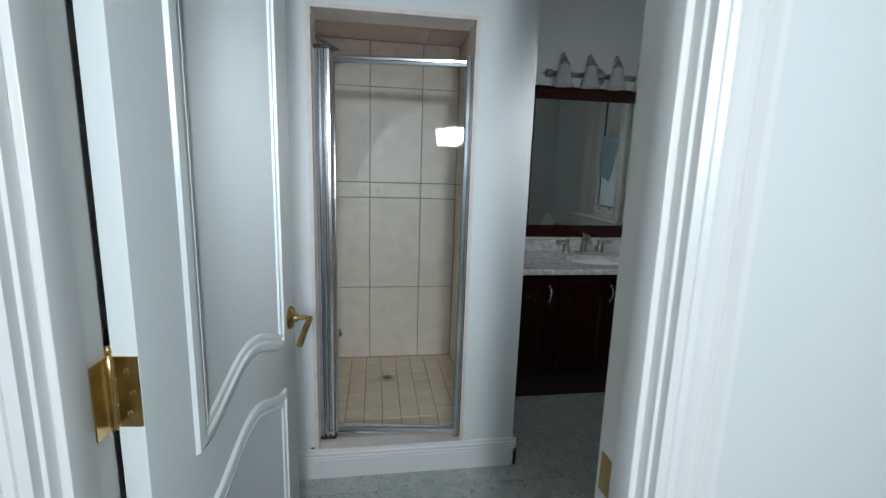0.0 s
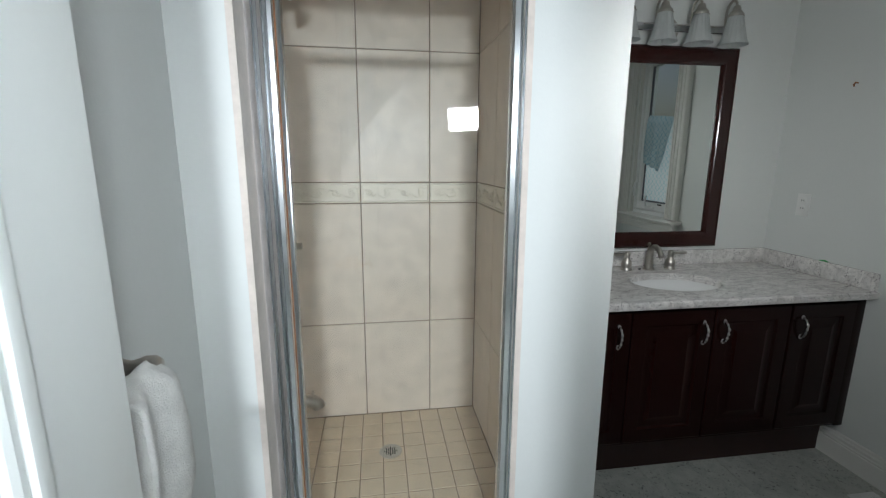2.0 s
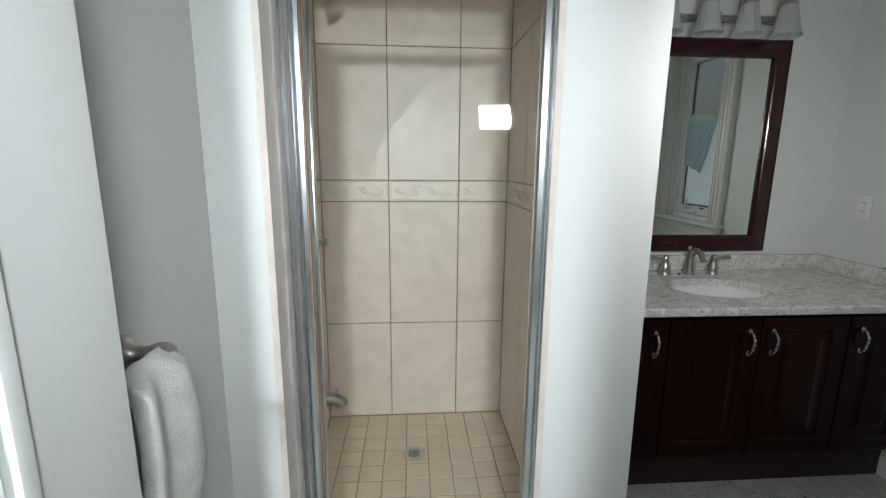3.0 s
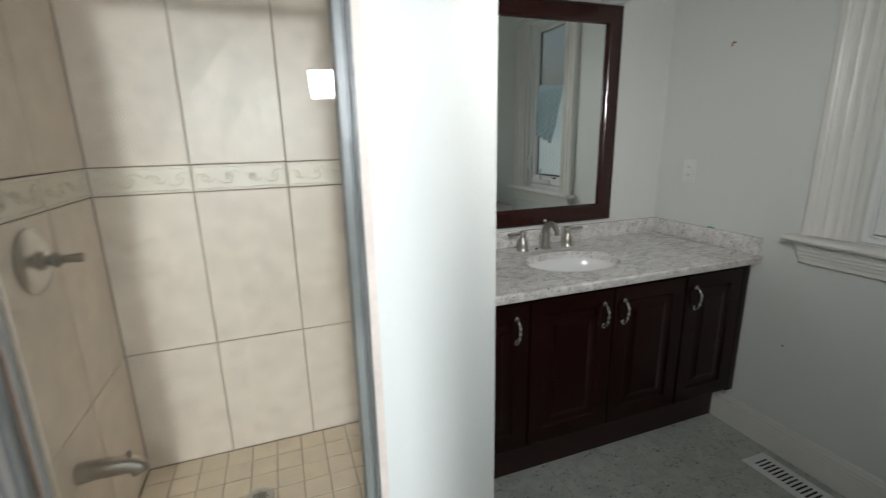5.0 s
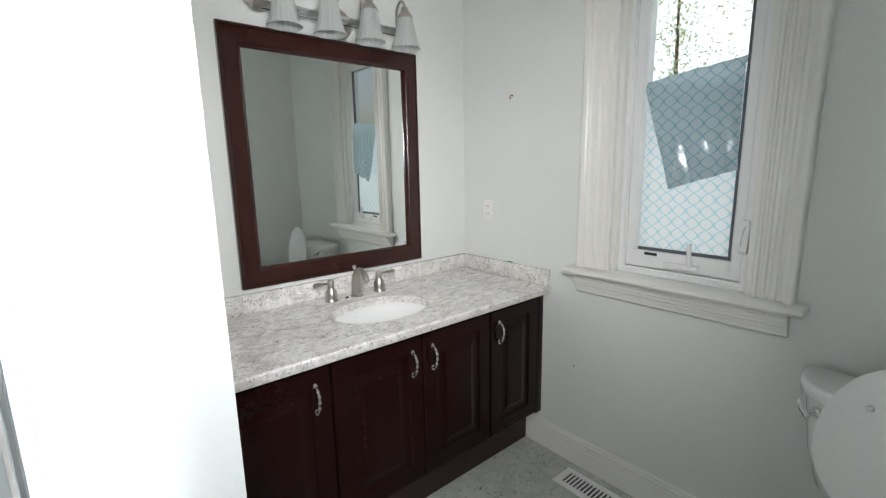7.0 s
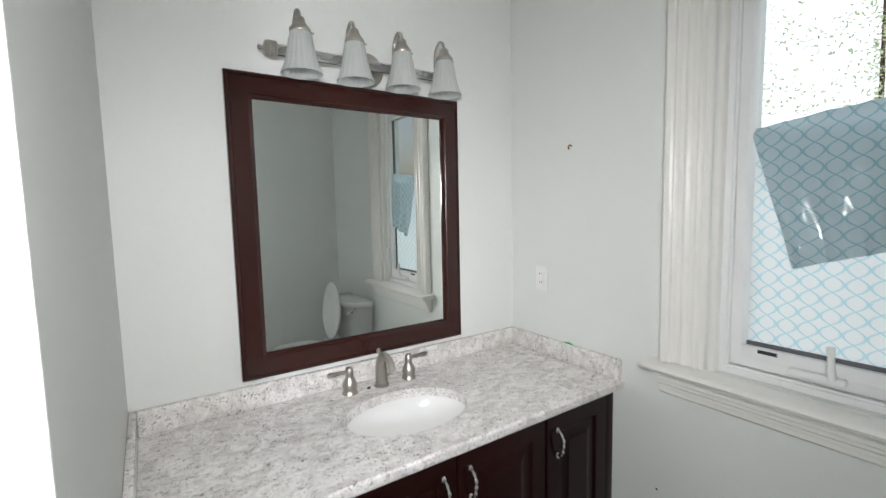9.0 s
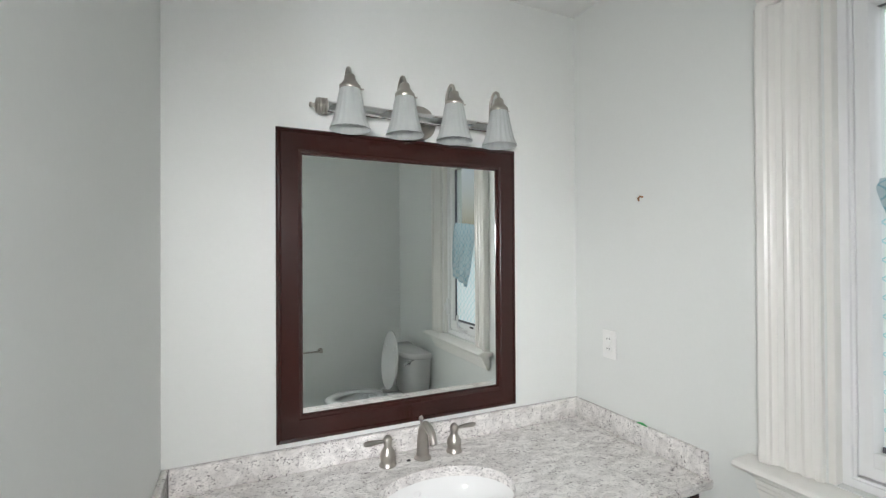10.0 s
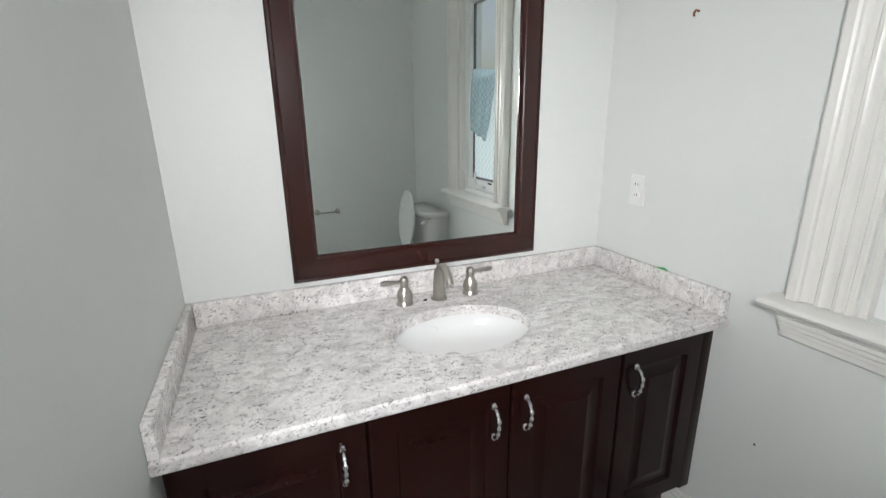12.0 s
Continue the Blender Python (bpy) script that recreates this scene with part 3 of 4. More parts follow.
# ---- shower ----
def make_shower_door():
    sd = thing("shower_door", (OL, 2.55, CURB), "framed glass pivot door in polished aluminium, slightly ajar", "shower door")
    y = 2.552
    prof = [(0, 0), (0.012, 0.012), (0.02, 0.014), (0.024, 0.006), (0.03, 0.006), (0.034, 0.014), (0.042, 0.016), (0.046, 0.007), (0.052, 0.007), (0.056, 0.013), (0.066, 0.012), (0.068, 0), (0.068, -0.026), (0, -0.026)]
    part("jamb", prism(bmesh.new(), prof, lambda u, v, w: (OL + u, y - v, CURB + 0.02 + w), 1.72), CHROME, sd, "fluted aluminium jamb")
    part("pivot_cap", boxes((OL + 0.002, y - 0.02, CURB + 1.74, OL + 0.075, y + 0.026, CURB + 1.752)), DARK, sd, "black plastic pivot cap", bevel=0.003)
    part("pivot_base", boxes((OL + 0.004, y - 0.018, CURB + 0.008, OL + 0.075, y + 0.026, CURB + 0.02)), DARK, sd, "black plastic pivot base", bevel=0.003)
    part("seal", boxes((OL + 0.0685, y + 0.008, CURB + 0.03, OL + 0.0708, y + 0.014, CURB + 1.7)), RUST, sd, "rust-stained rubber seal")
    part("threshold", boxes((OL + 0.01, y - 0.004, CURB + 0.002, OR_ - 0.002, y + 0.03, CURB + 0.014)), CHROME, sd, bevel=0.002)
    ang = math.atan2(-0.075, OR_ - OL - 0.075)
    hinge = Matrix.Translation((OL + 0.074, y, 0)) @ Matrix.Rotation(ang, 4, "Z")
    W, z0, z1 = 0.572, CURB + 0.034, CURB + 1.722

    def leaf(name, bm, mat, label="", bevel=0.002, parent=sd):
        bmesh.ops.transform(bm, matrix=hinge, verts=bm.verts)
        return part(name, bm, mat, parent, label, bevel)

    rail = [(0, 0), (0.008, 0.006), (0.016, 0.0045), (0.02, 0.009), (0.03, 0.009), (0.034, 0.004), (0.034, -0.016), (0, -0.016)]
    leaf("top_rail", prism(bmesh.new(), rail, lambda u, v, w: Vector((w, -v, z1 - u)), W), CHROME, bevel=0)
    leaf("bottom_rail", prism(bmesh.new(), rail, lambda u, v, w: Vector((w, -v, z0 + u)), W), CHROME, bevel=0)
    leaf("handle_stile", prism(bmesh.new(), [(0, -0.016), (0, 0.006), (0.006, 0.014), (0.018, 0.016), (0.024, 0.008), (0.03, 0.006), (0.036, 0.012), (0.044, 0.008), (0.044, -0.016)], lambda u, v, w: Vector((W - 0.022 + u, -v, z0 - 0.008 + w)), z1 - z0 + 0.016), CHROME, bevel=0)
    leaf("hinge_stile", boxes((0, -0.008, z0, 0.012, 0.012, z1)), CHROME)
    pane = leaf("pane", boxes((0.006, 0.001, z0 + 0.02, W - 0.01, 0.006, z1 - 0.02)), GLASS, "clear glass pane", 0)
    pane.visible_shadow = False


make_shower_door()

# tiled edge round the opening and the curb's top
for b in ((OL - 0.001, PY - 0.003, CURB, OL + 0.004, 2.61, OT), (OR_ - 0.004, PY - 0.003, CURB, OR_ + 0.001, 2.61, OT), (OL, PY - 0.003, OT - 0.004, OR_, 2.61, OT + 0.001)):
    structure("trim", boxes(b), EDGE, "cut edge of beige tile round the shower opening", "trim")
for a, b in (((OL - 0.012, CURB), (OL - 0.001, OT + 0.012)), ((OR_ + 0.001, CURB), (OR_ + 0.012, OT + 0.012)), ((OL - 0.001, OT + 0.001), (OR_ + 0.001, OT + 0.012))):
    structure("trim", boxes((a[0], PY - 0.003, a[1], b[0], PY + 0.002, b[1])), EDGE, "thin tile border on the wall round the opening", "trim")
structure("curb", boxes((OL, PY - 0.006, CURB - 0.012, OR_, 2.63, CURB)), EDGE, "beige tiled shower curb", "curb", 0.003)
structure("shower_base", boxes((SL - 0.02, 2.6, 0, SR + 0.02, 3.58, SF - 0.006)), GROUT, "grouted shower base", "shower floor")

drain = thing("shower_drain", (0.95, 3.235, SF), "round brushed metal shower drain grate", "drain")
part("ring", lathe(bmesh.new(), [(0.0, 0.0005), (0.036, 0.0005), (0.037, 0.003), (0.05, 0.003), (0.053, 0)], Matrix.Translation((0.95, 3.235, SF)), 32), NICKEL, drain)
# flat dark squares painted as the grate's shaded openings
for i in range(-3, 4):
    for j in range(-3, 4):
        if i * i + j * j < 10:
            part("hole_shade", boxes((0.95 + i * 0.0095 - 0.0032, 3.235 + j * 0.0095 - 0.0032, SF + 0.0006, 0.95 + i * 0.0095 + 0.0032, 3.235 + j * 0.0095 + 0.0032, SF + 0.0016)), OPENING_SHADE, drain)

TOX = Matrix.Rotation(radians(90), 4, "Y")
valve = thing("shower_valve", (SL, 3.09, 1.095), "brushed nickel shower valve on the tiled wall", "shower valve")
part("escutcheon", lathe(bmesh.new(), [(0.088, 0), (0.088, 0.004), (0.08, 0.012), (0.06, 0.016), (0.03, 0.018), (0.028, 0.02)], Matrix.Translation((SL, 3.09, 1.095)) @ TOX, 40), NICKEL, valve)
knob = part("knob", lathe(bmesh.new(), [(0.026, 0.018), (0.024, 0.03), (0.014, 0.036), (0.016, 0.046), (0.022, 0.05), (0.018, 0.06), (0.011, 0.066), (0.011, 0.09), (0.013, 0.094), (0.012, 0.112), (0, 0.114)], Matrix.Translation((SL, 3.09, 1.095)) @ TOX, 28), NICKEL, valve)
spout = thing("tub_spout", (SL, 3.05, 0.475), "brushed nickel tub spout with a diverter knob", "spout")
part("body", tube(bmesh.new(), curve([(SL, 3.05, 0.482), (SL + 0.05, 3.05, 0.482), (SL + 0.11, 3.05, 0.478), (SL + 0.14, 3.05, 0.468), (SL + 0.148, 3.05, 0.45)]), [0.03] * 6 + [0.027] * 10 + [0.025] * 17, 16), NICKEL, spout, smooth=1)
part("diverter", lathe(bmesh.new(), [(0.004, 0), (0.004, 0.012), (0.007, 0.016), (0.006, 0.022), (0, 0.023)], Matrix.Translation((SL + 0.128, 3.05, 0.496)), 12), NICKEL, spout)
head = thing("shower_sprayer", (SL, 3.14, 2.05), "brushed nickel shower head on a bent arm", "shower head")
part("arm", tube(bmesh.new(), curve([(SL, 3.14, 2.07), (SL + 0.05, 3.14, 2.065), (SL + 0.1, 3.14, 2.03)]), 0.009, 10), NICKEL, head, smooth=1)
part("flange", lathe(bmesh.new(), [(0.028, 0), (0.026, 0.006), (0.012, 0.01)], Matrix.Translation((SL, 3.14, 2.07)) @ TOX, 20), NICKEL, head)
part("rose", lathe(bmesh.new(), [(0.012, -0.02), (0.016, 0.0), (0.02, 0.012), (0.036, 0.04), (0.04, 0.05), (0.04, 0.058), (0.034, 0.06), (0, 0.06)], Matrix.Translation((SL + 0.1, 3.14, 2.03)) @ Vector((0.6, 0, -0.8)).to_track_quat("Z", "Y").to_matrix().to_4x4(), 28), NICKEL, head)


# ---- vanity ----
CT = 0.857                     # counter top
YF = 2.99                      # front of the cabinet doors


def make_vanity():
    v = thing("vanity_cabinet", (2.32, 3.3, 0), "dark cherry vanity cabinet with four raised-panel doors", "vanity")
    part("body", boxes((PX + 0.004, YF + 0.022, 0.18, PX + 0.022, YN - 0.002, CT - 0.034), (XW - 0.022, YF + 0.022, 0.18, XW - 0.004, YN - 0.002, CT - 0.034), (PX + 0.022, YF + 0.022, 0.18, XW - 0.022, YN - 0.002, 0.198), (PX + 0.022, YF + 0.022, 0.198, XW - 0.022, YF + 0.04, CT - 0.034)), WOOD, v)
    part("toe_kick", boxes((PX + 0.003, 3.085, 0, XW - 0.004, 3.105, 0.18)), TOE, v)
    part("filler", boxes((XW - 0.052, YF + 0.006, 0.185, XW - 0.006, YF + 0.022, CT - 0.036)), WOOD, v, "narrow filler strip", bevel=0.003)
    part("rail", boxes((PX + 0.006, YF + 0.004, CT - 0.05, XW - 0.056, YF + 0.022, CT - 0.036)), WOOD, v, bevel=0.002)
    for x0, x1, hx in ((PX + 0.01, 1.945, 1.889), (1.952, 2.326, 2.277), (2.332, 2.7, 2.374), (2.706, XW - 0.056, 2.756)):
        prof = [(0, 0.02), (0, 0.003), (0.004, 0), (0.062, 0), (0.066, 0.003), (0.07, 0.009), (0.078, 0.01), (0.084, 0.01), (0.11, 0.003), (0.114, 0.0015)]
        dr = part("door", nested(bmesh.new(), rect(x0, 0.2, x1, CT - 0.054), prof, lambda x, z, h: (x, YF + h, z)), WOOD, v, smooth=0.3)
        z = 0.7
        arc = curve([(hx, YF - 0.004, z + 0.044), (hx, YF - 0.02, z + 0.036), (hx, YF - 0.03, z + 0.015), (hx, YF - 0.026, z - 0.012), (hx, YF - 0.02, z - 0.034), (hx, YF - 0.004, z - 0.044)], 6)
        pull = part("pull", tube(bmesh.new(), arc, [0.0058 + 0.002 * math.sin(i * 1.3) * (6 < i < 24) for i in range(len(arc))], 12), PULL, dr, "curved antique chrome pull", smooth=1)
        for s in (1, -1):
            m = Matrix.Translation((hx, YF, z + s * 0.045)) @ Vector((0, -1, 0)).to_track_quat("Z", "Y").to_matrix().to_4x4()
            part("pull_foot", lathe(bmesh.new(), [(0.0095, 0), (0.0095, 0.004), (0.007, 0.008), (0, 0.009)], m, 16, 1, 1.25), PULL, pull)


make_vanity()

SKX, SKY, SA, SBB = 2.305, 3.235, 0.215, 0.155


def make_counter():
    top = thing("countertop", (2.32, 3.26, CT), "polished white and grey speckled granite vanity top", "countertop")
    x0, x1, y0, y1, n = PX + 0.001, XW - 0.001, 2.953, YN - 0.001, 64
    outer, inner = [], []
    for k in range(n):
        a = 2 * math.pi * (k + 0.5) / n
        c, s = math.cos(a), math.sin(a)
        inner.append((SKX + SA * c, SKY + SBB * s))
        t = min(((x1 - SKX) if c > 0 else (x0 - SKX)) / c, ((y1 - SKY) if s > 0 else (y0 - SKY)) / s)
        outer.append([SKX + t * c, SKY + t * s])
    for cx, cy in ((x0, y0), (x1, y0), (x1, y1), (x0, y1)):
        k = min(range(n), key=lambda i: (outer[i][0] - cx) ** 2 + (outer[i][1] - cy) ** 2)
        outer[k] = [cx, cy]
    loops = [[(x, y, CT - 0.034) for x, y in inner], [(x, y, CT - 0.002) for x, y in inner], [(SKX + (x - SKX) * 1.012, SKY + (y - SKY) * 1.012, CT) for x, y in inner]]
    e = 0.005
    loops += [[(min(max(x, x0 + e), x1 - e), min(max(y, y0 + e), y1 - e), CT) for x, y in outer], [(x, y, CT - e) for x, y in outer],
              [(x, max(y, y0 + 0.001), CT - 0.024) for x, y in outer], [(x, max(y, y0 + 0.006), CT - 0.034) for x, y in outer]]
    loops.append(loops[0])
    part("slab", rings(bmesh.new(), loops), GRANITE, top, smooth=0.5)
    part("backsplash", boxes((x0 + 0.0205, YN - 0.022, CT + 0.0005, x1, YN - 0.001, CT + 0.079)), GRANITE, top, bevel=0.002)
    part("side_splash", boxes((x0, y0 + 0.006, CT + 0.0005, x0 + 0.02, YN - 0.001, CT + 0.079)), GRANITE, top, bevel=0.002)
    part("side_splash", boxes((x1 - 0.02, y0 + 0.012, CT + 0.0005, x1, YN - 0.0225, CT + 0.079)), GRANITE, top, bevel=0.002)
    single("putty_smear", tube(bmesh.new(), [(x1 - 0.012, 3.19, CT + 0.081), (x1 - 0.01, 3.21, CT + 0.083), (x1 - 0.011, 3.235, CT + 0.081)], [0.002, 0.005, 0.002], 8), GREEN, "small green putty smear on the side splash", "putty")
    basin = thing("sink_basin", (SKX, SKY, CT - 0.134), "white oval undermount porcelain sink", "sink")
    pr = [(1.04, -0.035), (1.035, -0.05), (0.98, -0.07), (0.86, -0.1), (0.64, -0.12), (0.4, -0.129), (0.16, -0.132), (0.1, -0.134)]
    part("bowl", rings(bmesh.new(), [[(SKX + SA * r * math.cos(a), SKY + SBB * r * math.sin(a), CT + z) for a in [2 * math.pi * k / 48 for k in range(48)]] for r, z in pr], True, False, True), CHINA, basin, smooth=1.2)
    part("pop_up", lathe(bmesh.new(), [(0.032, -0.002), (0.03, 0.002), (0.022, 0.003), (0.021, 0.0), (0.019, 0.0), (0.018, 0.005), (0.01, 0.008), (0, 0.009)], Matrix.Translation((SKX - 0.012, SKY + 0.05, CT - 0.127)), 28), NICKEL, basin, "nickel pop-up drain")
    part("overflow", lathe(bmesh.new(), [(0.014, 0), (0.012, 0.002), (0, 0.002)], Matrix.Translation((SKX - 0.04, SKY + SBB * 0.965, CT - 0.069)) @ Vector((0, -1, 0.35)).to_track_quat("Z", "Y").to_matrix().to_4x4(), 20, 1, 0.5), CHINA, basin)


make_counter()


def make_faucet():
    f = thing("faucet", (2.32, 3.475, CT), "brushed nickel widespread faucet with two levers", "faucet")
    x, y = 2.322, 3.475
    part("spout", tube(bmesh.new(), curve([(x, y, CT), (x, y, CT + 0.05), (x, y - 0.004, CT + 0.095), (x, y - 0.034, CT + 0.124), (x, y - 0.075, CT + 0.115), (x, y - 0.1, CT + 0.082)]), [0.0225 - 0.009 * min(1, i / 26) for i in range(41)], 20), NICKEL, f, smooth=1)
    part("spout_base", lathe(bmesh.new(), [(0.03, 0), (0.03, 0.004), (0.024, 0.009), (0.022, 0.012)], Matrix.Translation((x, y, CT)), 28), NICKEL, f)
    part("lift_rod", lathe(bmesh.new(), [(0.003, 0), (0.003, 0.03), (0.007, 0.036), (0.009, 0.042), (0.006, 0.049), (0, 0.052)], Matrix.Translation((x, y + 0.012, CT + 0.09)), 14), NICKEL, f)
    for s in (-1, 1):
        hx = x + s * 0.122 - (0.0 if s > 0 else 0.004)
        h = part("handle", lathe(bmesh.new(), [(0.029, 0), (0.029, 0.004), (0.024, 0.01), (0.024, 0.018), (0.0265, 0.03), (0.024, 0.044), (0.015, 0.058), (0.0125, 0.068), (0.015, 0.074), (0.0145, 0.09), (0.008, 0.098), (0, 0.1)], Matrix.Translation((hx, y, CT)), 28), NICKEL, f, smooth=1)
        part("lever", tube(bmesh.new(), [(hx + s * 0.01, y, CT + 0.082), (hx + s * 0.026, y - 0.001, CT + 0.083), (hx + s * 0.04, y - 0.003, CT + 0.084), (hx + s * 0.07, y - 0.006, CT + 0.085), (hx + s * 0.082, y - 0.007, CT + 0.085)], [0.006, 0.0065, 0.009, 0.0115, 0.008], 14, 0.8), NICKEL, h, smooth=1)
    single("screw", tube(bmesh.new(), [(2.262, 3.47, CT + 0.003), (2.274, 3.468, CT + 0.004)], [0.003, 0.004], 8), DARK, "small dark screw lying on the counter", "screw")


make_faucet()


def make_mirror():
    m = thing("wall_mirror", (2.305, YN, 0.96), "large wall mirror in a dark cherry wooden frame", "mirror")
    x0, x1, z0, z1 = 1.851, 2.757, 0.958, 1.976
    prof = [(0, 0), (0, -0.022), (0.005, -0.027), (0.012, -0.024), (0.016, -0.027), (0.068, -0.025), (0.072, -0.022), (0.079, -0.02), (0.083, -0.012), (0.083, -0.004)]
    part("frame", nested(bmesh.new(), rect(x0, z0, x1, z1), prof, lambda x, z, h: (x, YN - 0.001 + h, z), False), WOODM, m, smooth=0.35)
    part("glass", boxes((x0 + 0.078, YN - 0.009, z0 + 0.078, x1 - 0.078, YN - 0.004, z1 - 0.078)), MIRROR, m, "clear mirror glass")


make_mirror()


def make_sconce():
    s = thing("vanity_light", (2.34, YN, 2.04), "four-light brushed nickel bar with frosted bell shades", "wall light")
    y, z = 3.497, 2.043
    R90 = Matrix.Rotation(radians(90), 4, "Y")
    part("bar", tube(bmesh.new(), [(1.97, y, z), (2.655, y, z)], 0.019, 24), STEEL, s, "polished chrome bar", smooth=1)
    for x, f in ((1.97, -1), (2.655, 1)):
        part("finial", lathe(bmesh.new(), [(0.021, 0.035), (0.026, 0.033), (0.026, 0.027), (0.023, 0.025), (0.026, 0.023), (0.026, 0.017), (0.023, 0.015), (0.026, 0.013), (0.026, 0.007), (0.023, 0.005), (0.024, 0), (0.018, -0.003), (0.007, -0.006), (0.006, -0.012), (0.009, -0.017), (0.006, -0.022), (0, -0.024)],
                               Matrix.Translation((x, y, z)) @ (R90 if f < 0 else R90 @ Matrix.Rotation(math.pi, 4, "X")), 28), NICKEL, s)
    part("back_plate", lathe(bmesh.new(), [(0.062, 0), (0.062, 0.006), (0.055, 0.014), (0.04, 0.018), (0.02, 0.02), (0.018, 0.07)], Matrix.Translation((2.355, YN, z + 0.005)) @ Vector((0, -1, 0)).to_track_quat("Z", "Y").to_matrix().to_4x4(), 36), NICKEL, s)
    for k in range(4):
        x, ys = 2.063 + k * 0.183, y - 0.068
        part("arm", tube(bmesh.new(), curve([(x, y - 0.008, z + 0.008), (x, y - 0.004, z + 0.055), (x, y - 0.011, z + 0.095), (x, y - 0.036, z + 0.118), (x, ys + 0.006, z + 0.106), (x, ys, z + 0.075)], 6), 0.0058, 10), NICKEL, s, smooth=1)
        cup = part("socket_cup", lathe(bmesh.new(), [(0.008, 0.09), (0.014, 0.087), (0.017, 0.08), (0.018, 0.07), (0.022, 0.066), (0.027, 0.058), (0.033, 0.052), (0.033, 0.044), (0.031, 0.04)], Matrix.Translation((x, ys, z)), 28), NICKEL, s, smooth=1)
        part("thumb_screw", tube(bmesh.new(), [(x + 0.034, ys, z + 0.047), (x + 0.044, ys, z + 0.047)], 0.003, 8), NICKEL, cup)
        part("shade", lathe(bmesh.new(), [(0.031, 0.042), (0.034, 0.03), (0.04, 0.0), (0.047, -0.035), (0.055, -0.066), (0.064, -0.085), (0.061, -0.085), (0.05, -0.06), (0.043, -0.03), (0.035, 0.005), (0.029, 0.04)], Matrix.Translation((x, ys, z)), 72, flute=0.025, flutes=18), SHADE, s, "frosted fluted glass bell shade", smooth=1.2)


make_sconce()


# ---- small things on the walls and floor ----
def make_outlet():
    y0, z0 = 3.375, 1.198
    o = thing("wall_outlet", (XW, y0, z0), "white duplex outlet on the painted wall", "outlet")
    part("plate", boxes((XW - 0.006, y0 - 0.035, z0 - 0.056, XW, y0 + 0.035, z0 + 0.056)), PLATE, o, bevel=0.003)
    for s in (-1, 1):
        f = part("receptacle", lathe(bmesh.new(), [(0.017, 0), (0.017, 0.003), (0.0165, 0.0035), (0, 0.0035)], Matrix.Translation((XW - 0.006, y0, z0 + s * 0.02)) @ Vector((-1, 0, 0)).to_track_quat("Z", "Y").to_matrix().to_4x4(), 24), PLATE, o)
        # thin dark bars painted as the shade in the plug openings
        for k in (-0.006, 0.006):
            part("slot_shade", boxes((XW - 0.0102, y0 + k - 0.0011, z0 + s * 0.02 - 0.001, XW - 0.0094, y0 + k + 0.0011, z0 + s * 0.02 + 0.0075)), OPENING_SHADE, f)
    part("screw", boxes((XW - 0.0072, y0 - 0.002, z0 - 0.002, XW - 0.006, y0 + 0.002, z0 + 0.002)), PLATE, o)


make_outlet()
anchor = thing("wall_anchor", (XW, 3.212, 1.765), "rusty screw sticking out of the painted wall", "screw")
part("shank", tube(bmesh.new(), [(XW, 3.212, 1.768), (XW - 0.014, 3.212, 1.77), (XW - 0.02, 3.213, 1.762), (XW - 0.018, 3.213, 1.752)], [0.0035, 0.003, 0.0035, 0.003], 8), RUST, anchor)


def make_vent():
    x0, x1, y0, y1 = 2.9, 3.03, 2.475, 2.785
    v = thing("floor_vent", ((x0 + x1) / 2, (y0 + y1) / 2, 0), "white enamel floor register with open louvres", "vent")
    part("frame", nested(bmesh.new(), rect(x0, y0, x1, y1), [(0, 0), (0, 0.003), (0.004, 0.006), (0.026, 0.007), (0.028, 0.005), (0.028, 0.0)], lambda x, y, h: (x, y, h), False), VENTM, v)
    # dark sheet under the louvres painted as shade, with no depth below
    part("duct_shade", boxes((x0 + 0.027, y0 + 0.027, 0.0005, x1 - 0.027, y1 - 0.027, 0.0015)), OPENING_SHADE, v, "flat dark sheet painted as shade below the louvres")
    n = 15
    for k in range(n):
        y = y0 + 0.03 + (y1 - y0 - 0.06) * k / (n - 1)
        bm = bmesh.new()
        rings(bm, [[(x, y - 0.003, 0.002), (x, y - 0.001, 0.0015), (x, y + 0.0042, 0.0062), (x, y + 0.0024, 0.0068)] for x in (x0 + 0.0275, x1 - 0.0275)], True, True, True)
        part("louvre", bm, VENTM, v)


make_vent()


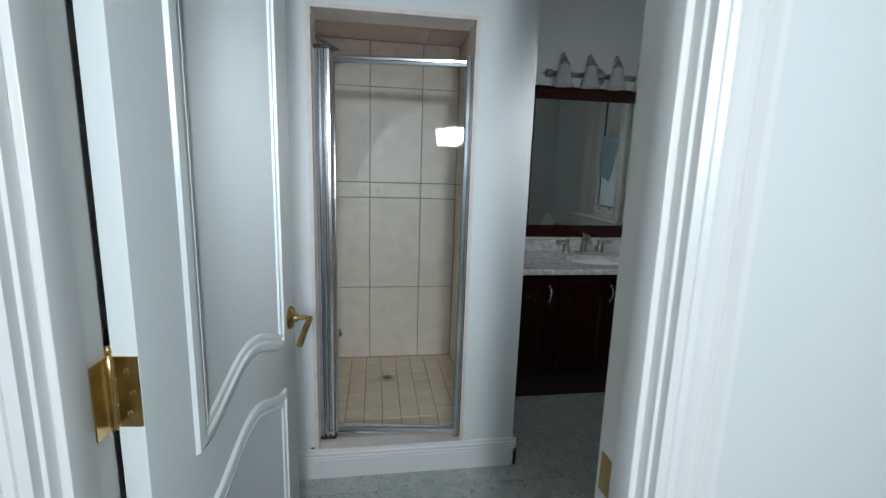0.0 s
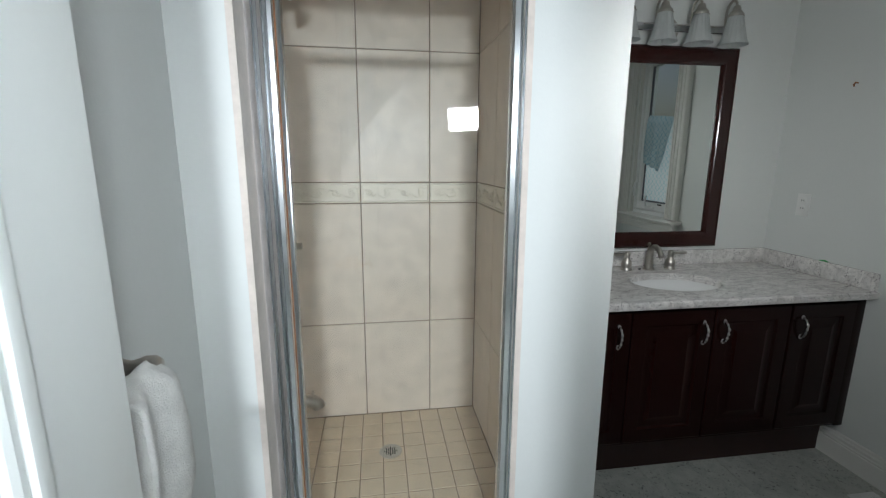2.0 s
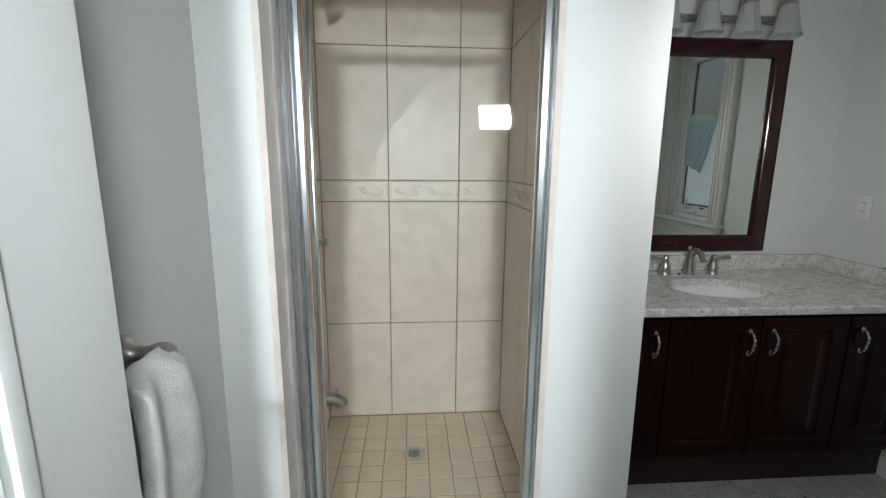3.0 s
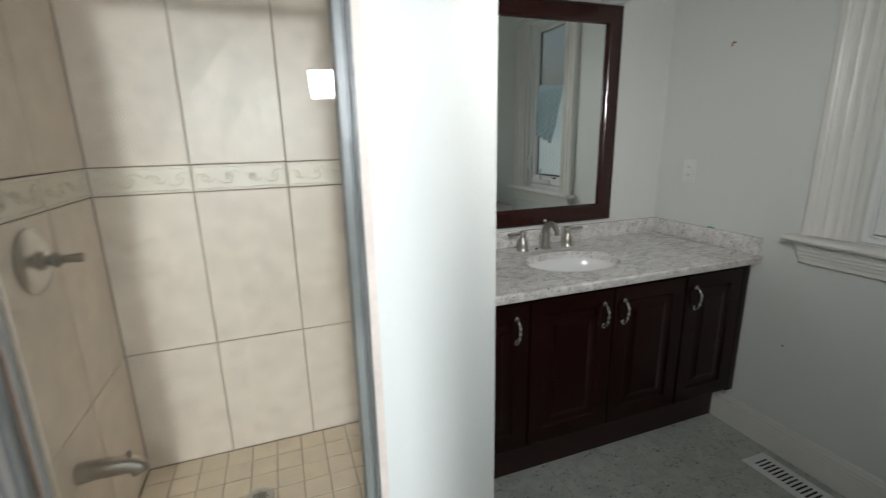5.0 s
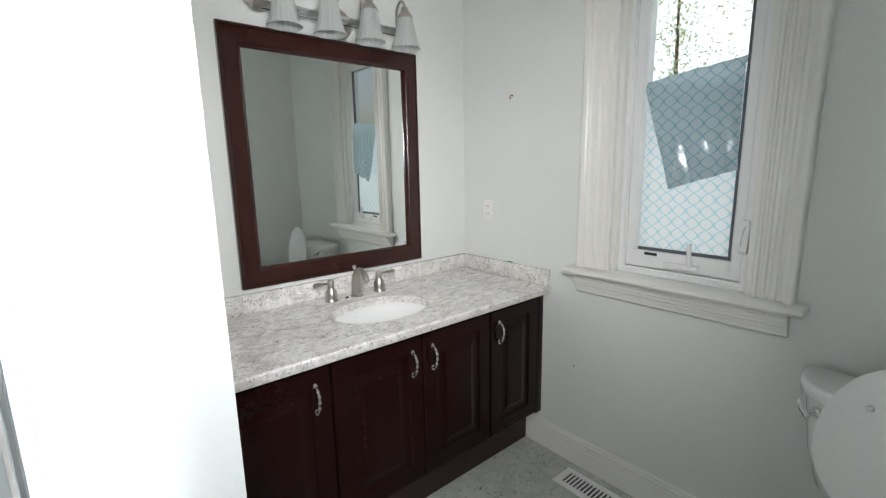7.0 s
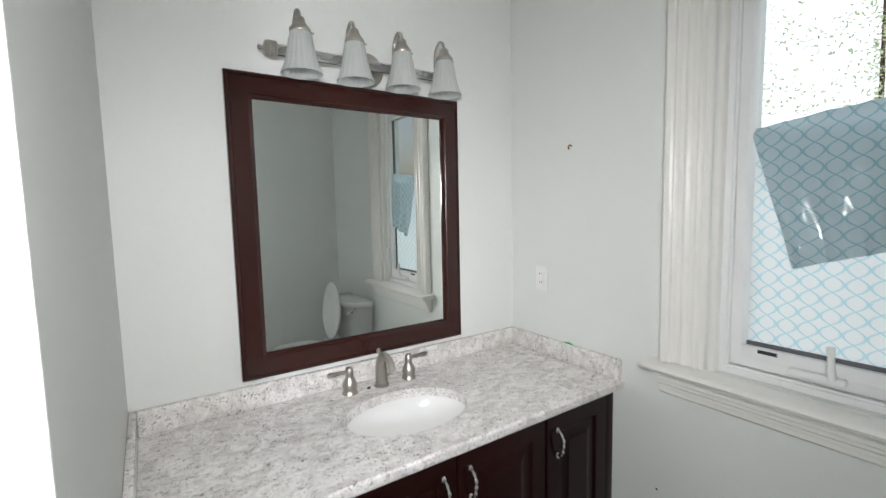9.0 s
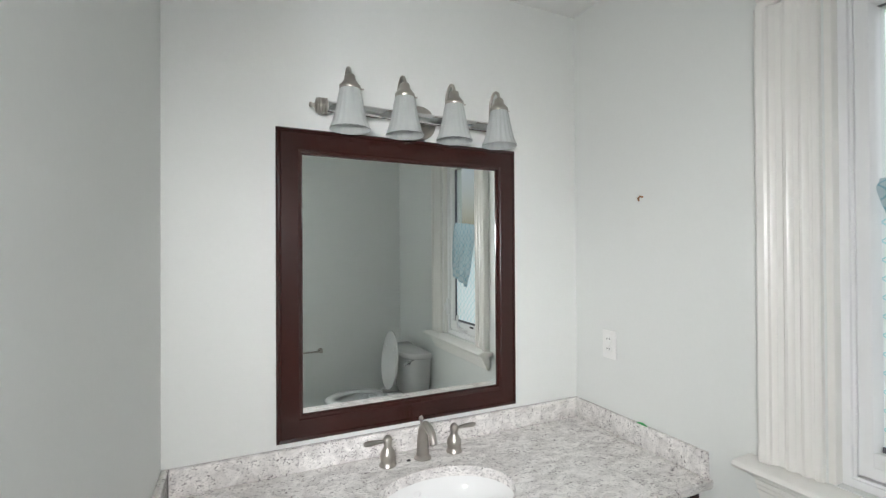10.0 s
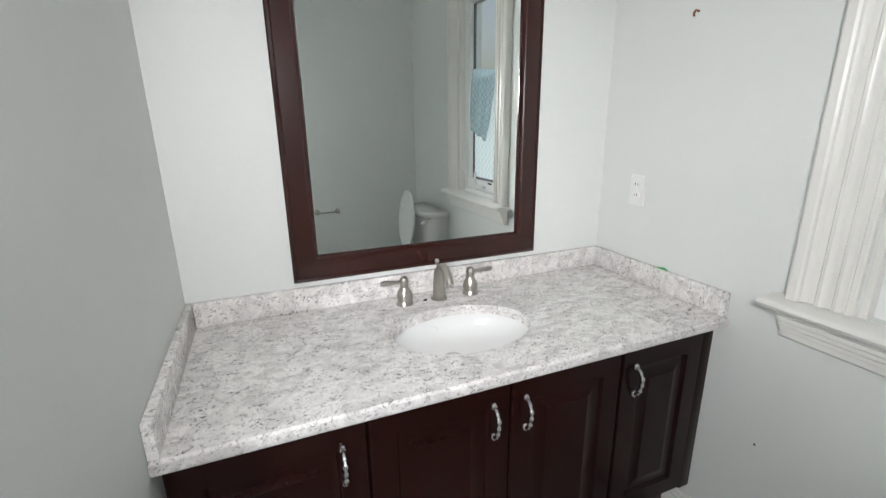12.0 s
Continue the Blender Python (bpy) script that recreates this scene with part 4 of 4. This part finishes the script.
def make_towel():
    bar = thing("towel_bar", (XL, 1.82, 1.09), "brushed nickel towel bar on the wall", "towel bar")
    zb, xb = 1.085, XL + 0.062
    part("rod", tube(bmesh.new(), [(xb, 1.52, zb), (xb, 2.12, zb)], 0.008, 14), NICKEL, bar, smooth=1)
    for y in (1.52, 2.12):
        m = Matrix.Translation((XL, y, zb)) @ TOX
        part("post", lathe(bmesh.new(), [(0.03, 0), (0.03, 0.004), (0.024, 0.012), (0.016, 0.018), (0.012, 0.034), (0.015, 0.046), (0.019, 0.056), (0.019, 0.07), (0.014, 0.078), (0, 0.08)], m, 24), NICKEL, bar, smooth=1)
    bm = bmesh.new()
    rows = []
    path = [(0.03, -0.25), (0.044, -0.19), (0.046, -0.09), (0.04, -0.01), (0.0, 0.02), (-0.024, -0.012), (-0.03, -0.07), (-0.032, -0.15), (-0.028, -0.21)]
    for k in range(33):
        f = k / 32 * (len(path) - 1)
        i = min(int(f), len(path) - 2)
        t = f - i
        u, w = (path[i][j] + (path[i + 1][j] - path[i][j]) * t for j in (0, 1))
        row = []
        for j in range(21):
            a = j / 20
            drop = max(0, -w)
            row.append((xb + u * (1 + 0.25 * math.sin(a * 9 + 1)) + 0.012 * drop * math.sin(a * 13 + k * 0.2), 1.995 + 0.13 * a + drop * (0.12 * a - 0.1 * (1 - a)), zb + w - 0.12 * drop * (1 - abs(2 * a - 1.1)) + 0.006 * noise.noise((a * 4, k * 0.2, 3))))
        rows.append(row)
    rings(bm, rows, False)
    ob = single("towel", bm, TOWEL, "white terry towel hanging over the bar", "towel", smooth=1.5)
    ob.modifiers.new("thick", "SOLIDIFY").thickness = 0.03
    ob.modifiers.new("round", "SUBSURF").render_levels = 1


make_towel()

paper = thing("paper_holder", (2.28, YS, 0.73), "brushed nickel toilet paper holder without a roll", "paper holder")
for x in (2.2, 2.37):
    part("post", lathe(bmesh.new(), [(0.022, 0), (0.022, 0.004), (0.012, 0.012), (0.009, 0.04), (0.013, 0.05), (0.013, 0.062), (0, 0.066)], Matrix.Translation((x, YS, 0.735)) @ Vector((0, 1, 0)).to_track_quat("Z", "Y").to_matrix().to_4x4(), 20), NICKEL, paper)
part("rod", tube(bmesh.new(), [(2.2, YS + 0.052, 0.735), (2.37, YS + 0.052, 0.735)], 0.006, 12), NICKEL, paper, smooth=1)


# ---- toilet ----
def egg(cx, cy, a, b, z, n=40, square=0.0):
    """An oval that faces -x, its front longer than its back."""
    out = []
    for k in range(n):
        t = 2 * math.pi * k / n
        c, s = math.cos(t), math.sin(t)
        out.append((cx + (a if c < 0 else a * (0.82 - square)) * c, cy + b * math.copysign(abs(s) ** (1 - 0.25 * square), s), z))
    return out


def make_toilet():
    cy = 1.71
    t = thing("toilet", (2.75, cy, 0), "white two-piece toilet with its seat lid raised", "toilet")
    part("bowl", rings(bmesh.new(), [egg(2.66, cy, 0.2, 0.11, 0), egg(2.66, cy, 0.19, 0.1, 0.05), egg(2.66, cy, 0.17, 0.095, 0.14), egg(2.62, cy, 0.2, 0.13, 0.27), egg(2.58, cy, 0.235, 0.17, 0.38), egg(2.57, cy, 0.245, 0.182, 0.43), egg(2.57, cy, 0.24, 0.18, 0.445),
                                     egg(2.56, cy, 0.18, 0.13, 0.44), egg(2.57, cy, 0.15, 0.1, 0.35), egg(2.58, cy, 0.08, 0.06, 0.27)], True, True, True), CHINA, t, smooth=1.2)
    part("base_back", boxes((2.66, cy - 0.1, 0, 3.02, cy + 0.1, 0.445)), CHINA, t, bevel=0.03)
    seat = part("seat", rings(bmesh.new(), [egg(2.57, cy, 0.25, 0.186, 0.447), egg(2.57, cy, 0.252, 0.188, 0.458), egg(2.57, cy, 0.243, 0.18, 0.468), egg(2.57, cy, 0.18, 0.125, 0.468), egg(2.57, cy, 0.17, 0.115, 0.458), egg(2.57, cy, 0.172, 0.118, 0.447), egg(2.57, cy, 0.25, 0.186, 0.447)]), SEATP, t, "white plastic seat ring", smooth=1.0)
    lidm = Matrix.Translation((2.792, cy, 0.47)) @ Matrix.Rotation(radians(95.5), 4, "Y")
    bm = rings(bmesh.new(), [[lidm @ Vector((x - 2.79, y - cy, z)) for x, y, z in egg(2.56, cy, 0.25, 0.188, h)] for h in (0.0, 0.004)] + [[lidm @ Vector((x - 2.79, y - cy, z)) for x, y, z in egg(2.56, cy, 0.242, 0.18, 0.016)]], True, True, True)
    lid = part("lid", bm, SEATP, t, "white plastic seat lid standing upright", smooth=1.0)
    for s in (-1, 1):
        part("bumper", lathe(bmesh.new(), [(0.009, 0), (0.008, 0.005), (0.004, 0.008), (0, 0.008)], lidm @ Matrix.Translation((-0.35, s * 0.09, 0)) @ Matrix.Rotation(math.pi, 4, "X"), 14), SEATP, lid)
        part("hinge", boxes((2.78, cy + s * 0.075 - 0.015, 0.45, 2.82, cy + s * 0.075 + 0.015, 0.48)), SEATP, seat, bevel=0.006)

    def tank_loop(z, half, depth):
        pts = []
        for k in range(33):
            a = math.pi * k / 32
            c, q = math.cos(a), math.sin(a)
            pts.append((3.072 - depth * abs(q) ** 0.62, cy + half * math.copysign(abs(c) ** 0.62, c), z))
        return pts

    part("tank", rings(bmesh.new(), [tank_loop(0.445, 0.17, 0.15), tank_loop(0.47, 0.2, 0.165), tank_loop(0.58, 0.228, 0.178), tank_loop(0.757, 0.249, 0.19)], True, True, True), CHINA, t, smooth=1.0)
    part("tank_lid", rings(bmesh.new(), [tank_loop(0.757, 0.254, 0.2), tank_loop(0.763, 0.262, 0.207), tank_loop(0.79, 0.264, 0.21), tank_loop(0.798, 0.26, 0.206), tank_loop(0.801, 0.25, 0.197)], True, True, True), CHINA, t, smooth=0.9)
    h = part("flush_handle", tube(bmesh.new(), curve([(2.945, cy + 0.23, 0.762), (2.915, cy + 0.242, 0.752), (2.89, cy + 0.232, 0.736), (2.872, cy + 0.212, 0.722)]), [0.006 + 0.004 * i / 24 for i in range(25)], 12, 0.7), STEEL, t, "chrome flush handle", smooth=1)
    part("pivot", lathe(bmesh.new(), [(0.017, 0), (0.016, 0.008), (0.011, 0.012), (0.01, 0.034), (0, 0.035)], Matrix.Translation((2.91, cy + 0.197, 0.727)) @ Vector((-0.75, 0.66, 0)).to_track_quat("Z", "Y").to_matrix().to_4x4(), 20), STEEL, h)
    hose = thing("supply_hose", (3.08, 1.95, 0.2), "braided grey toilet supply hose and stop valve", "hose")
    part("hose", tube(bmesh.new(), curve([(3.0, 1.84, 0.39), (3.0, 1.86, 0.3), (3.005, 1.93, 0.24), (3.015, 1.97, 0.28), (3.03, 1.98, 0.22), (3.06, 1.97, 0.17)]), 0.0085, 10), material("braid", (0.3, 0.29, 0.27), 0.4, 0.6, vary=0.2, scale=200), hose, smooth=1)
    part("valve", tube(bmesh.new(), [(XW, 1.97, 0.165), (3.05, 1.97, 0.165)], 0.013, 12), STEEL, hose, smooth=1)


make_toilet()

# ---- marks and chips ----
for x, y, z, r in ((OL - 0.022, PY - 0.001, 0.146, 0.008), (OL + 0.035, PY - 0.0065, 0.128, 0.011), (OL + 0.02, PY - 0.0065, 0.127, 0.006)):
    single("paint_chip", lathe(bmesh.new(), [(r, 0), (r * 0.8, 0.0015), (r * 0.3, 0.001), (0, 0.0012)], Matrix.Translation((x, y, z)) @ Matrix.Rotation(radians(90), 4, "X"), 11, 1.3, 0.7), RUST, "brown chipped spot beside the shower curb", "chip")
single("wall_mark", lathe(bmesh.new(), [(0.004, 0), (0.003, 0.001), (0, 0.001)], Matrix.Translation((XW, 2.817, 0.492)) @ Matrix.Rotation(radians(-90), 4, "Y"), 9), DARK, "tiny dark nick on the painted wall", "mark")


# ---- tiles, last ----
def tile_mesh(name, du, dv, dt, mat, cut=0.002):
    """A tile in its own u, v plane, its face at +n."""
    bm = bmesh.new()
    nested(bm, rect(-du / 2, -dv / 2, du / 2, dv / 2), [(0, -dt), (0, -cut), (cut, 0)], lambda u, v, h: Vector((u, v, h)))
    return mesh_of(name, bm, mat, smooth=0.2)


def border_mesh(name, du, dv):
    """An embossed border tile: framed field with scrolls and a bloom."""
    bm = bmesh.new()
    nested(bm, rect(-du / 2, -dv / 2, du / 2, dv / 2), [(0, -0.01), (0, -0.001), (0.001, 0), (0.008, 0), (0.01, -0.0048)], lambda u, v, h: Vector((u, v, h)))
    n = max(1, round(du / 0.085))
    for k in range(n):
        c = -du / 2 + du * (k + 0.5) / n
        s = 1 if k % 2 else -1
        for f in (-1, 1):
            tube(bm, [(c + f * (0.034 - 0.0042 * i) * math.cos(i * 0.62), s * f * (0.026 - 0.003 * i) * math.sin(i * 0.62 + 0.3) + f * 0.004, -0.0035) for i in range(8)], 0.0038, 5)
        for i in range(5):
            a = i * 1.2566
            tube(bm, [(c + 0.003 * math.cos(a), 0.003 * math.sin(a), -0.002), (c + 0.011 * math.cos(a), 0.011 * math.sin(a), -0.001), (c + 0.015 * math.cos(a), 0.015 * math.sin(a), -0.003)], [0.002, 0.0045, 0.001], 5)
    return mesh_of(name, bm, BORDER, smooth=1)


def lay(parent, me, m):
    ob = new("tile", me)
    ob.parent = parent
    ob.matrix_basis = m
    return ob


G = 0.0045
ZR = [SF, 0.598, 1.208, 1.308, 1.906, SC]
BACK = Matrix(((1, 0, 0, 0), (0, 0, -1, SB), (0, 1, 0, 0), (0, 0, 0, 1)))
LEFT = Matrix(((0, 0, 1, SL), (1, 0, 0, 0), (0, 1, 0, 0), (0, 0, 0, 1)))
RIGHT = Matrix(((0, 0, -1, SR), (-1, 0, 0, 0), (0, 1, 0, 0), (0, 0, 0, 1)))
COLS = {"back": (BACK, [SL, 0.838, 1.172, SR], 1), "left": (LEFT, [2.61, 2.9, 3.23, SB], 1), "right": (RIGHT, [2.61, 2.9, 3.23, SB], -1)}
for side, (turn, cols, sign) in COLS.items():
    x0, x1 = cols[0] - 0.002, cols[-1]
    if side == "back":
        bed = boxes((SL - 0.01, SB + 0.005, SF - 0.01, SR + 0.01, YN - 0.0005, SC + 0.01))
    elif side == "left":
        bed = boxes((SL - 0.0115, 2.611, SF - 0.01, SL - 0.005, YN - 0.001, SC + 0.01))
    else:
        bed = boxes((SR + 0.005, 2.611, SF - 0.01, SR + 0.0115, YN - 0.001, SC + 0.01))
    wall = structure("tiled_wall", bed, GROUT, "large beige ceramic wall tiles with an embossed border", "tiled wall")
    for u0, u1 in zip(cols, cols[1:]):
        for r, (z0, z1) in enumerate(zip(ZR, ZR[1:])):
            du, dv = u1 - u0 - G, z1 - z0 - G
            me = border_mesh("border_tile", du, dv) if r == 2 else tile_mesh("tile", du, dv, 0.009, TILE)
            lay(wall, me, turn @ Matrix.Translation((sign * (u0 + u1) / 2, (z0 + z1) / 2, 0)))

pan = structure("shower_floor", boxes((SL, 2.612, SF - 0.006, SR, SB, SF - 0.0025)), GROUT, "small square beige floor tiles in the shower", "shower floor")
P = 0.0985
small = tile_mesh("tile", P - 0.004, P - 0.004, 0.006, FTILE, 0.0015)
for i in range(9):
    for j in range(10):
        x, y = SL + 0.002 + P * (i + 0.5), SB - P * (j + 0.5)
        wx, wy = min(P, SR - (x - P / 2)), min(P, (y + P / 2) - 2.612)
        me = small if min(wx, wy) > P - 1e-6 else tile_mesh("tile", wx - 0.004, wy - 0.004, 0.006, FTILE, 0.0015)
        lay(pan, me, Matrix.Translation((x - P / 2 + wx / 2, y + P / 2 - wy / 2, SF + 0.0005 * random.uniform(-1, 1))))

deck = structure("floor_tiling", boxes((XL, YS - 0.1, -0.008, XW, 3.1, -0.004)), FGROUT, "grey speckled granite floor tiles with thin joints", "floor")
big = tile_mesh("tile", 0.405 - 0.0025, 0.405 - 0.0025, 0.005, FLOORG, 0.0008)
for i in range(-4, 5):
    for j in range(-5, 2):
        x0, y0 = 1.7 + 0.405 * i, 2.745 + 0.405 * j
        a, b = max(x0, XL), min(x0 + 0.405, XW)
        c, d = max(y0, HALL), min(y0 + 0.405, 3.1)
        if b - a < 0.02 or d - c < 0.02:
            continue
        me = big if b - a > 0.404 and d - c > 0.404 else tile_mesh("tile", b - a - 0.0025, d - c - 0.0025, 0.005, FLOORG, 0.0008)
        lay(deck, me, Matrix.Translation(((a + b) / 2, (c + d) / 2, 0)))
